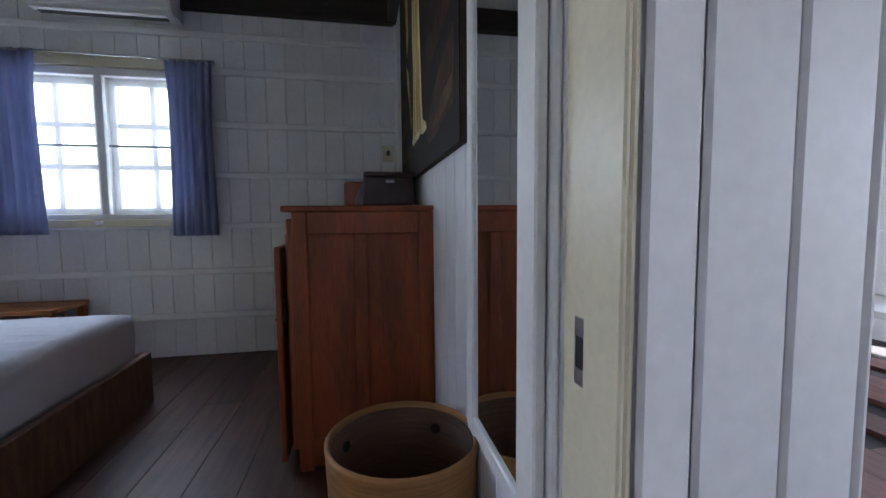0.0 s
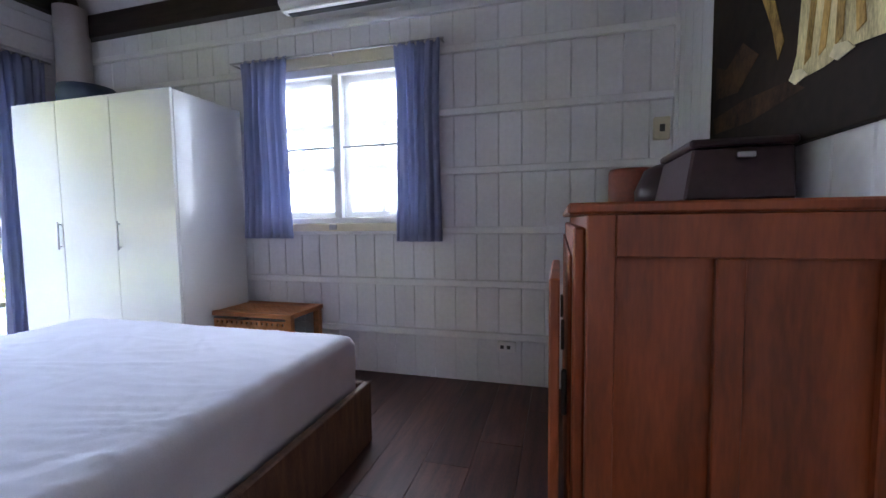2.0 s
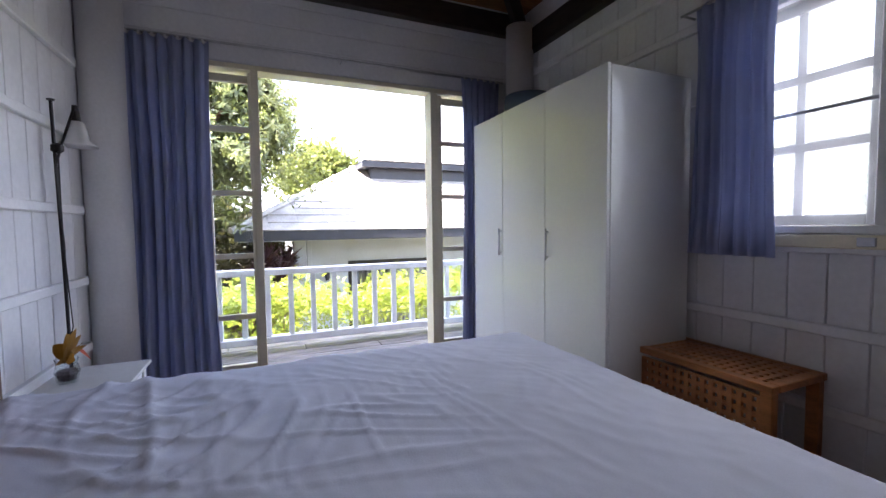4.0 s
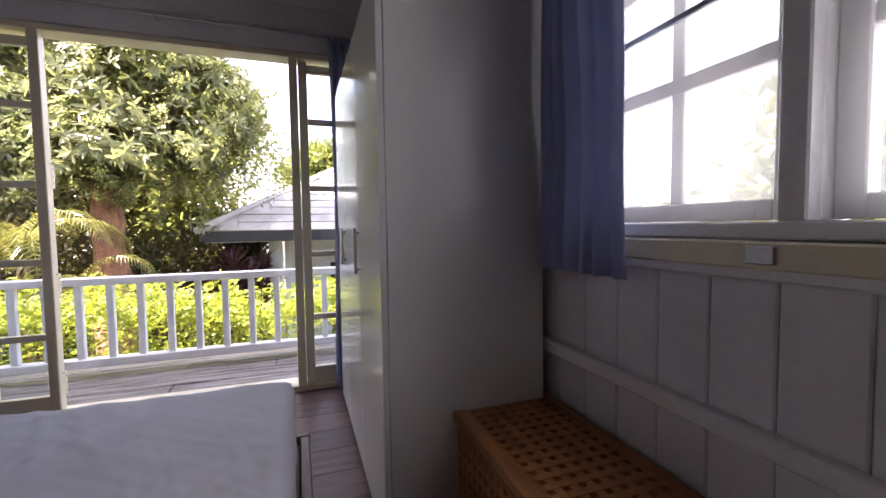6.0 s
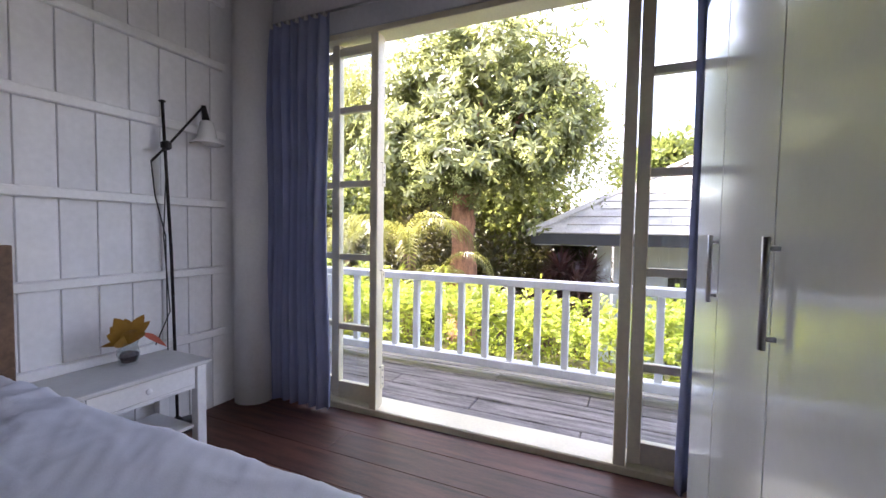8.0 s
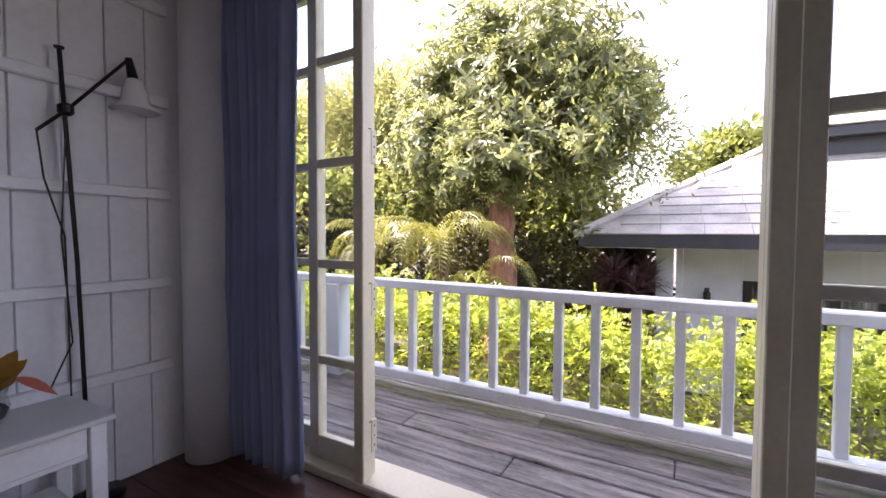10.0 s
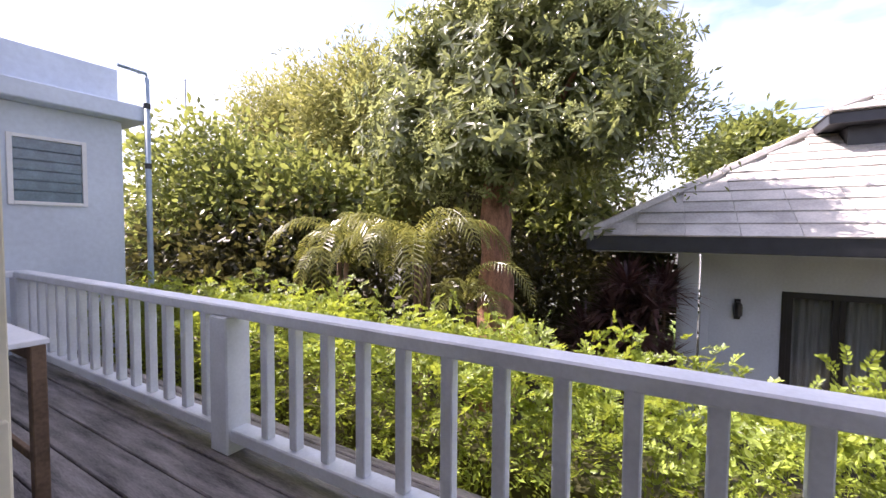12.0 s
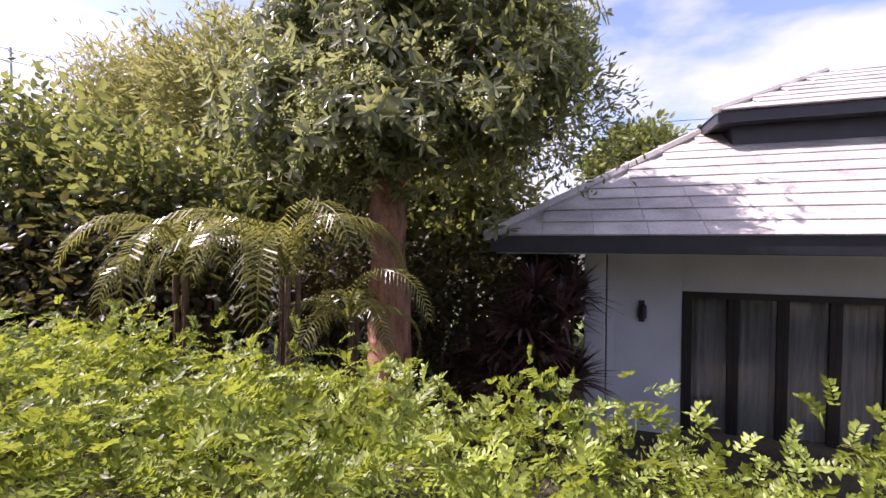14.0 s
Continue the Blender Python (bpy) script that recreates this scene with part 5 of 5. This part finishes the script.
def palm(name, label, at, fronds, length, seed, lift=1.0):
    """Clump of arching feather fronds, each a rib with two rows of leaflets."""
    rng = random.Random(seed)
    ob = thing(name, label, "palm", (at[0], at[1], GROUND), "feather palms")
    for k in range(3):
        x, y = at[0] + rng.uniform(-0.12, 0.12), at[1] + rng.uniform(-0.12, 0.12)
        part("cane", tube_bm([(x, y, GROUND), (x + 0.03, y, at[2] * 0.5 + GROUND * 0.5), (x, y, at[2])], 0.05, 8, 0.035), STEM, ob)
    for k in range(fronds):
        az = 2 * math.pi * (k + rng.uniform(-0.3, 0.3)) / fronds
        L = length * rng.uniform(0.75, 1.15)
        el = rng.uniform(0.7, 1.25) * lift
        d = Vector((math.cos(az), math.sin(az), 0))
        pts = []
        p = Vector((at[0], at[1], at[2] + rng.uniform(-0.15, 0.15)))
        ang = el
        for s in range(13):
            pts.append(p.copy())
            p = p + (d * math.cos(ang) + Vector((0, 0, math.sin(ang)))) * (L / 12)
            ang -= (0.19 + 0.04 * rng.random()) * (1 + s * 0.03)
        rib = part("frond_rib", tube_bm(pts, 0.014, 5, 0.003), LEAF_PALM, ob)
        bm = bmesh.new()
        side = d.cross(Vector((0, 0, 1)))
        for s in range(3, 32):
            f = s / 32 * 12
            i = min(11, int(f))
            c = pts[i].lerp(pts[i + 1], f - i)
            t = (pts[i + 1] - pts[i]).normalized()
            up = side.cross(t)
            ll = 0.27 * L / 1.6 * math.sin(math.pi * (0.16 + 0.78 * s / 32)) ** 0.7 * rng.uniform(0.92, 1.05)
            for sg in (-1, 1):
                out = (side * sg * 0.85 + t * rng.uniform(0.52, 0.64) + up * rng.uniform(0.12, 0.22)).normalized()
                w = 0.013
                a = c + out * ll * 0.5
                b = c + out * ll + Vector((0, 0, -0.5 * ll * rng.uniform(0.85, 1.2)))
                vs = [bm.verts.new(q) for q in (c - t * w * 0.4, c + t * w * 0.4, a + t * w, a - t * w, b)]
                bm.faces.new((vs[0], vs[1], vs[2]))
                bm.faces.new((vs[0], vs[2], vs[3]))
                bm.faces.new((vs[3], vs[2], vs[4]))
        part("frond_blade", bm, LEAF_PALM, rib)
    return ob


palm("feather_palm", "arching feather palm clump in front of the tree", (-8.7, -1.15, 0.6), 12, 1.85, 41, 1.2)
palm("feather_palm", "arching feather palm clump in front of the tree", (-8.5, -2.3, 0.6), 12, 1.8, 42, 1.2)
palm("feather_palm", "arching feather palm beside the trunk", (-9.2, -0.7, 0.05), 8, 1.5, 43, 1.05)
palm("feather_palm", "tall arching feather palm behind the bushes", (-9.6, -3.2, 0.5), 8, 1.6, 44, 1.05)


def blades(name, label, at, count, length, mat, seed, group=""):
    ob = thing(name, label, "plant", (at[0], at[1], GROUND), group)
    rng = random.Random(seed)
    for h in range(7):
        x, y, z = at[0] + rng.uniform(-0.3, 0.3), at[1] + rng.uniform(-0.4, 0.4), at[2] + rng.uniform(-1.2, 0.3)
        part("cane", tube_bm([(x, y, GROUND), (x, y, z)], 0.03, 6), STEM, ob)
        bm = bmesh.new()
        for k in range(count):
            az, el = rng.uniform(0, 6.283), rng.uniform(-0.1, 1.35)
            d = Vector((math.cos(az) * math.cos(el), math.sin(az) * math.cos(el), math.sin(el)))
            s = d.cross(Vector((0, 0, 1))).normalized()
            L = length * rng.uniform(0.6, 1.15)
            p0, p1 = Vector((x, y, z)), Vector((x, y, z)) + d * L * 0.5
            p2 = Vector((x, y, z)) + d * L + Vector((0, 0, -0.2 * L))
            w = 0.022
            vs = [bm.verts.new(q) for q in (p0 - s * w * 0.4, p0 + s * w * 0.4, p1 + s * w, p1 - s * w, p2)]
            bm.faces.new((vs[0], vs[1], vs[2], vs[3]))
            bm.faces.new((vs[3], vs[2], vs[4]))
        part("blade_rosette", bm, mat, ob)
    return ob


blades("purple_plant", "purple-brown strap-leaved plant beside the house column", (-10.7, 0.95, 0.05), 170, 0.75, LEAF_PURPLE, 51, "strap plants")
blades("purple_plant", "purple-brown strap-leaved plant beside the house column", (-10.8, 1.45, -0.05), 170, 0.7, LEAF_PURPLE, 52, "strap plants")
blades("purple_plant", "purple-brown strap-leaved plant near the tree", (-11.0, -0.1, -0.9), 60, 0.55, LEAF_PURPLE, 53, "strap plants")

# hedge in front of the balcony
hedge = tagged(new("hedge"), "bright yellow-green clipped hedge along the balcony", "hedge", kind="stuff")


def hedge_top(x, y):
    return 0.14 + 0.08 * np.sin(y * 2.1) + 0.06 * np.sin(y * 5.3 + x * 3) + 0.05 * np.sin(x * 4) + 0.22 * np.exp(-((y + 0.9) / 0.7) ** 2) - 0.10 * (x < -6.9) + 0.10 * np.sin(y * 9.0 + 1.7) * np.sin(x * 8.0 + y) + 0.09 * np.sin(3.1 * x + 6.3 * y) * np.sin(6.1 * x - 4.2 * y)


rngh = np.random.default_rng(7)
nh = 1500
hy = rngh.uniform(-5.2, 6.2, nh)
hx = rngh.uniform(-7.15, -5.85, nh)
topz = hedge_top(hx, hy)
depthz = rngh.uniform(0, 1, nh) ** 2.2
hz = topz - depthz * 1.5
front = rngh.uniform(0, 1, nh) < 0.25
hx = np.where(front, -5.85 - 0.25 * rngh.uniform(0, 1, nh), hx)
hz = np.where(front, topz - 1.6 * rngh.uniform(0, 1, nh), hz)
hc = np.stack([hx, hy, hz], 1)
per = 26
hp = np.repeat(hc, per, 0)
hq = rngh.normal(size=hp.shape) * np.array([0.085, 0.085, 0.075])
hn = hq / 0.13 + np.array([0.15, 0, 0.75])
foliage("leaves", LEAF_HEDGE, hedge, hp + hq, hn, 0.045, 0.45, 0.6, 8)
ns = 9500
sy, sx = rngh.uniform(-5, 6, ns), rngh.uniform(-7.15, -5.85, ns)
sz = hedge_top(sx, sy) + rngh.uniform(-0.35, 1.0, ns) ** 3 * 0.26
edge = rngh.uniform(0, 1, ns) < 0.28
sx = np.where(edge, -5.85 - 0.2 * rngh.uniform(0, 1, ns), sx)
sz = np.where(edge, hedge_top(sx, sy) - 1.3 * rngh.uniform(0, 1, ns), sz)
sw = rngh.normal(size=(ns, 3)) * np.array([0.8, 0.8, 0.35]) + np.array([0.1, 0, 0.75])
sw[edge] += np.array([0.9, 0, -0.2])
sprays("shoot", LEAF_HEDGE, hedge, np.stack([sx, sy, sz], 1), sw, 0.16, 8, 0.034, 10)
# Dark box puts the shade of the hedge's depth into its colour.
inner = boxes("inner_twigs", [(-6.9, -6.25, -5.2, 6.2, GROUND, -0.35)], LEAF_SHADE, hedge)

# neighbouring house
GX = -11.9
house = thing("neighbour_house", "white single-storey house with a grey tiled hip roof", "house", (GX - 2.5, 6.0, GROUND))
DY0, DY1, DZ = 3.24, 5.73, 0.20
for span in ((GX - 0.2, GX, 2.31, DY0, GROUND, 0.78), (GX - 0.2, GX, DY1, 9.5, GROUND, 0.78), (GX - 0.2, GX, DY0, DY1, DZ, 0.78),
             (GX - 6, GX - 0.2, 2.31, 2.5, GROUND, 0.78), (GX - 6, GX - 0.2, 9.3, 9.5, GROUND, 0.78), (GX - 6, GX - 5.8, 2.5, 9.3, GROUND, 0.78)):
    part("wall", box_bm(*span, 0.002), RENDER, house)
part("column", box_bm(GX + 0.30, GX + 0.62, 1.88, 2.16, GROUND, 0.78, 0.01), RENDER, house)
part("wall_stub", box_bm(GX - 0.2, GX + 0.30, 2.20, 2.308, GROUND, 0.78, 0.004), RENDER, house)
part("soffit", box_bm(GX - 0.2, GX + 1.36, 0.75, 9.9, 0.782, 0.82, 0), RENDER, house)
EX, EY = GX + 1.4, 0.68
part("fascia", box_bm(EX - 0.04, EX, EY, 10.0, 0.80, 1.05, 0.006), FASCIA, house)
part("fascia", box_bm(GX - 6.5, EX - 0.04, EY, EY + 0.04, 0.80, 1.05, 0.006), FASCIA, house)
SL = 0.58
RUN = 3.4
bmr = bmesh.new()
ra = [bmr.verts.new(p) for p in ((EX, EY, 1.0), (EX, 10.0, 1.0), (EX - RUN, 10.0, 1.0 + RUN * SL), (EX - RUN, EY + RUN, 1.0 + RUN * SL), (EX - RUN * 2, EY, 1.0), )]
bmr.faces.new((ra[0], ra[1], ra[2], ra[3]))
bmr.faces.new((ra[4], ra[0], ra[3]))
roof = part("roof", bmr, TILE, house)
slope = math.atan(SL)
TW, TL = 0.62, 0.34
row = 0
d = 0.0
while d < RUN - 0.15:
    y0 = EY + d + 0.05 + (0.31 if row % 2 else 0.0) * 0
    n = int((9.6 - y0) / TW) + 1
    for k in range(n):
        yc = y0 + TW * (k + (0.5 if row % 2 else 0.0)) + TW / 2
        if yc > 8.2 or len(roof.children) > 290:
            continue
        ax = EX - d - TL / 2 * math.cos(slope)
        az = 1.0 + d * SL + TL / 2 * math.sin(slope) + 0.028
        piece("roof_tile", (TL + 0.05, TW - 0.004, 0.024), (ax, yc, az), TILE, roof, 0.003, Matrix.Rotation(slope * 1.0 - 0.06, 4, "Y"))
    d += TL * math.cos(slope)
    row += 1
hipv = Vector((EX - RUN, EY + RUN, 1.0 + RUN * SL)) - Vector((EX, EY, 1.0))
part("hip_cap", tube_bm([Vector((EX + 0.05, EY - 0.05, 1.02)), Vector((EX, EY, 1.03)) + hipv], 0.075, 6), TILE, house)
# upper roof
UX, UY, UZ = -12.6, 3.83, 2.79
part("clerestory", box_bm(UX - 3.0, UX - 0.35, UY + 0.3, 9.0, 1.6, UZ - 0.02, 0.004), FASCIA, house)
part("upper_fascia", box_bm(UX - 0.05, UX, UY, 9.4, UZ - 0.03, UZ + 0.14, 0.006), FASCIA, house)
part("upper_fascia", box_bm(UX - 4, UX - 0.05, UY, UY + 0.05, UZ - 0.03, UZ + 0.14, 0.006), FASCIA, house)
part("upper_soffit", box_bm(UX - 3.5, UX - 0.05, UY + 0.05, 9.4, UZ - 0.015, UZ + 0.0, 0), FASCIA, house)
bmu = bmesh.new()
UR = 2.4
ua = [bmu.verts.new(p) for p in ((UX + 0.03, UY - 0.03, UZ + 0.13), (UX + 0.03, 9.4, UZ + 0.13), (UX - UR, 9.4, UZ + 0.13 + UR * 0.5), (UX - UR, UY + UR, UZ + 0.13 + UR * 0.5), (UX - UR * 2, UY - 0.03, UZ + 0.13))]
bmu.faces.new((ua[0], ua[1], ua[2], ua[3]))
bmu.faces.new((ua[4], ua[0], ua[3]))
uroof = part("upper_roof", bmu, TILE, house)
us = math.atan(0.5)
d = 0.0
row = 0
while d < UR - 0.2:
    for k in range(9):
        yc = UY + d + TW * (k + (0.5 if row % 2 else 0)) + TW / 2
        if yc < 9.0:
            piece("roof_tile", (TL + 0.05, TW - 0.004, 0.024), (UX + 0.03 - d - TL / 2 * math.cos(us), yc, UZ + 0.13 + d * 0.5 + TL / 2 * math.sin(us) + 0.028), TILE, uroof, 0.003, Matrix.Rotation(us - 0.06, 4, "Y"))
    d += TL * math.cos(us)
    row += 1
part("hip_cap", tube_bm([(UX + 0.06, UY - 0.06, UZ + 0.15), (UX - UR, UY + UR, UZ + 0.16 + UR * 0.5)], 0.06, 6), TILE, house)
# sliding doors
sd = boxes("sliding_door", [(GX - 0.12, GX + 0.02, DY0, DY0 + 0.07, GROUND + 0.1, DZ), (GX - 0.12, GX + 0.02, DY1 - 0.07, DY1, GROUND + 0.1, DZ), (GX - 0.12, GX + 0.02, DY0 + 0.07, DY1 - 0.07, DZ - 0.09, DZ)], BLACKFRAME, house, "black framed sliding glass doors", bevel=0.004)
for k in range(4):
    y0 = DY0 + 0.07 + k * (DY1 - DY0 - 0.14) / 4
    y1 = y0 + (DY1 - DY0 - 0.14) / 4
    for a, b in ((y0, y0 + 0.07), (y1 - 0.07, y1)):
        part("stile", box_bm(GX - 0.07, GX - 0.02, a + 0.001, b - 0.001, GROUND + 0.1, DZ - 0.091, 0.003), BLACKFRAME, sd)
    g = part("door_pane", box_bm(GX - 0.05, GX - 0.042, y0 + 0.07, y1 - 0.07, GROUND + 0.12, DZ - 0.091, 0), GLASS, sd)
bmd = bmesh.new()
prev = None
for i in range(161):
    yy = DY0 + (DY1 - DY0) * i / 160
    xx = GX - 0.16 + 0.025 * math.sin(i * 0.9) + 0.012 * math.sin(i * 0.37)
    cur = (bmd.verts.new((xx, yy, GROUND + 0.1)), bmd.verts.new((xx, yy, DZ)))
    if prev:
        bmd.faces.new((prev[0], cur[0], cur[1], prev[1]))
    prev = cur
part("drape", bmd, DRAPE, house, "grey drapes behind the glass", smooth=True)
wl = thing("wall_lantern", "small black wall lantern on the white house wall", "lantern", (GX, 2.70, -0.1))
part("lantern_body", lathe_bm([(0.03, 0), (0.06, 0.03), (0.06, 0.2), (0.03, 0.24)], 8, (GX + 0.08, 2.70, -0.24)), BLACKFRAME, wl)
part("back_plate", box_bm(GX + 0.001, GX + 0.02, 2.66, 2.74, -0.28, 0.04, 0.003), BLACKFRAME, wl)

# garden wall at the back, side building with louvred window
structure(boxes("garden_wall", [(-20.3, -20.0, -30, 2.2, GROUND, 0.45), (-20.3, GX - 6, 2.2, 2.5, GROUND, 0.4)], SHADEWALL), "white garden wall behind the trees, greyed for shade", "wall")
side = thing("side_building", "pale flat-roofed building beside the balcony", "building", (-4.5, -5.0, GROUND))
SY = -3.55
part("wall", box_bm(-6.22, -2.0, SY - 3.0, SY, GROUND, 2.28, 0.01), RENDERBLUE, side)
part("roof_slab", box_bm(-6.42, -2.0, SY - 3.2, SY + 0.2, 2.281, 2.46, 0.012), RENDERBLUE, side)
part("parapet", box_bm(-6.20, -2.0, SY - 3.0, SY - 0.02, 2.461, 2.86, 0.012), RENDERBLUE, side)
win = boxes("window", [(-5.88, -5.84, SY - 0.02, SY + 0.025, 1.30, 1.98), (-5.31, -5.27, SY - 0.02, SY + 0.025, 1.30, 1.98), (-5.84, -5.31, SY - 0.02, SY + 0.025, 1.30, 1.335), (-5.84, -5.31, SY - 0.02, SY + 0.025, 1.945, 1.98)], TRIM, side, bevel=0.003)
for k in range(6):
    lv = part("louvre", box_bm(-5.839, -5.311, SY + 0.002, SY + 0.008, -0.055, 0.055, 0.001), LOUVRE, win)
    lv.matrix_basis = Matrix.Translation((0, 0, 1.388 + k * 0.1))
part("window_back", box_bm(-5.839, -5.311, SY + 0.0005, SY + 0.0015, 1.336, 1.944, 0), GAP, win)
pipe = thing("drain_pipe", "grey-blue vent pipe with a bent top beside the building", "pipe", (-6.38, SY + 0.1, GROUND))
part("pipe_run", tube_bm([(-6.36, SY + 0.26, GROUND), (-6.36, SY + 0.26, 2.76)], 0.03, 10), PIPE, pipe, smooth=True)
part("pipe_arm", tube_bm([(-6.36, SY + 0.26, 2.75), (-6.36, SY + 0.26, 2.81), (-6.08, SY + 0.26, 2.82)], 0.02, 8), PIPE, pipe)
for z in (1.75, 2.42):
    part("pipe_collar", lathe_bm([(0.036, 0), (0.036, 0.06)], 12, (-6.36, SY + 0.26, z)), DARKPLASTIC, pipe)
pole = thing("power_line", "thin distant power line on poles", "power line", (-31, -27, GROUND))
for y in (-60, -27, 45):
    part("pole_shaft", tube_bm([(-31, y, GROUND), (-31, y, 8.2)], 0.09, 8, 0.06), ALU, pole)
for z in (6.9, 7.4, 7.9):
    part("wire", tube_bm([(-31, -60, z), (-31, -43, z - 0.35), (-31, -27, z), (-31, -9, z - 0.5), (-31, 9, z - 0.7), (-31, 27, z - 0.5), (-31, 45, z)], 0.016, 5), CABLE, pole)

near_line = thing("power_line", "thin overhead wires on slim grey poles beyond the garden", "power line", (-16.5, -21.5, GROUND))
for x, y in ((-6.0, -26.9), (-16.5, -21.5), (-40.0, -9.4)):
    part("pole_shaft", tube_bm([(x, y, GROUND), (x, y, 9.1)], 0.06, 8, 0.04), ALU, near_line)
for z in (8.5, 9.0):
    part("wire", tube_bm([(-6.0, -26.9, z), (-11.2, -24.2, z - 0.12), (-16.5, -21.5, z), (-28.0, -15.5, z - 0.3), (-40.0, -9.4, z)], 0.013, 5), CABLE, near_line)

# ---- pieces of walls, floors and deck, last ----
rngp = random.Random(12)


def north_boards():
    x = EAST - 0.002
    while x > WEST + 0.02:
        w = 0.139
        x0 = max(WEST + 0.002, x - w)
        cx = (x + x0) / 2
        spans = [(0.0, TOP)]
        if cx > WX0 - 0.05 and cx < WX1 + 0.05:
            spans = [(0.0, WZ0 - 0.056), (WZ1 + 0.076, TOP)]
        for z0, z1 in spans:
            piece("board", (x - x0 - 0.003, 0.011, z1 - z0), (cx, NORTH - 0.0055, (z0 + z1) / 2), WHITE, wall_north, 0.004)
        x -= w


def south_boards():
    x = WEST + 0.06
    while x < -1.15:
        piece("board", (0.136, 0.011, TOP), (x + 0.07, SOUTH + 0.0055, TOP / 2), WHITE, wall_south, 0.0035)
        x += 0.139
    x = EAST + 0.014
    for w in (0.077, 0.13, 0.118, 0.02):
        piece("board", (w - 0.004, 0.014, 2.5), (x + w / 2, DOOR_OUT - 0.007, 1.25), WHITE, wall_south, 0.006)
        x += w


def east_boards():
    y = DOOR_IN + 0.006
    while y < NORTH - 0.06:
        w = min(0.139, NORTH - 0.05 - y)
        piece("board", (0.011, w - 0.003, TOP), (EAST - 0.0055, y + w / 2, TOP / 2), WHITE, wall_east, 0.004)
        y += 0.139


def west_boards():
    for z in (2.16, 2.30, 2.44, 2.58, 2.72):
        piece("board", (0.011, OY1 - OY0 + 1.2, 0.136), (WEST + 0.0055, 1.9, z + 0.068 - 0.004), WHITE, wall_west, 0.004)


def floor_boards():
    x = WEST + 0.025
    while x < 4.1:
        w = 0.2
        y = -2.55 - rngp.uniform(0, 1.2)
        while y < NORTH:
            L = rngp.choice((1.8, 2.4, 3.0))
            y0, y1 = max(-2.55, y), min(NORTH - 0.002, y + L)
            if y1 - y0 > 0.05:
                if not (x > 0.34 and y0 > 1.2 and x > 1.9):
                    piece("floorboard", (w - 0.0015, round(y1 - y0 - 0.0015, 3), 0.03), (x + w / 2, (y0 + y1) / 2, -0.015), FLOOR, floor, 0.0015)
            y += L
        x += w


def deck_boards():
    x = -5.535
    k = 0
    while x < WEST - 0.17:
        w = min(0.19, WEST - 0.168 - x)
        for y0, y1 in ((-3.35, 0.9 + (k % 3) * 0.7), (0.9 + (k % 3) * 0.7, 5.2)):
            piece("deck_board", (w - 0.008, y1 - y0 - 0.004, 0.034), (x + w / 2, (y0 + y1) / 2, DECK_Z - 0.0175 + rngp.uniform(-0.002, 0.002)), DECK, deck, 0.006)
        x += 0.19
        k += 1


north_boards()
south_boards()
east_boards()
west_boards()
floor_boards()
deck_boards()
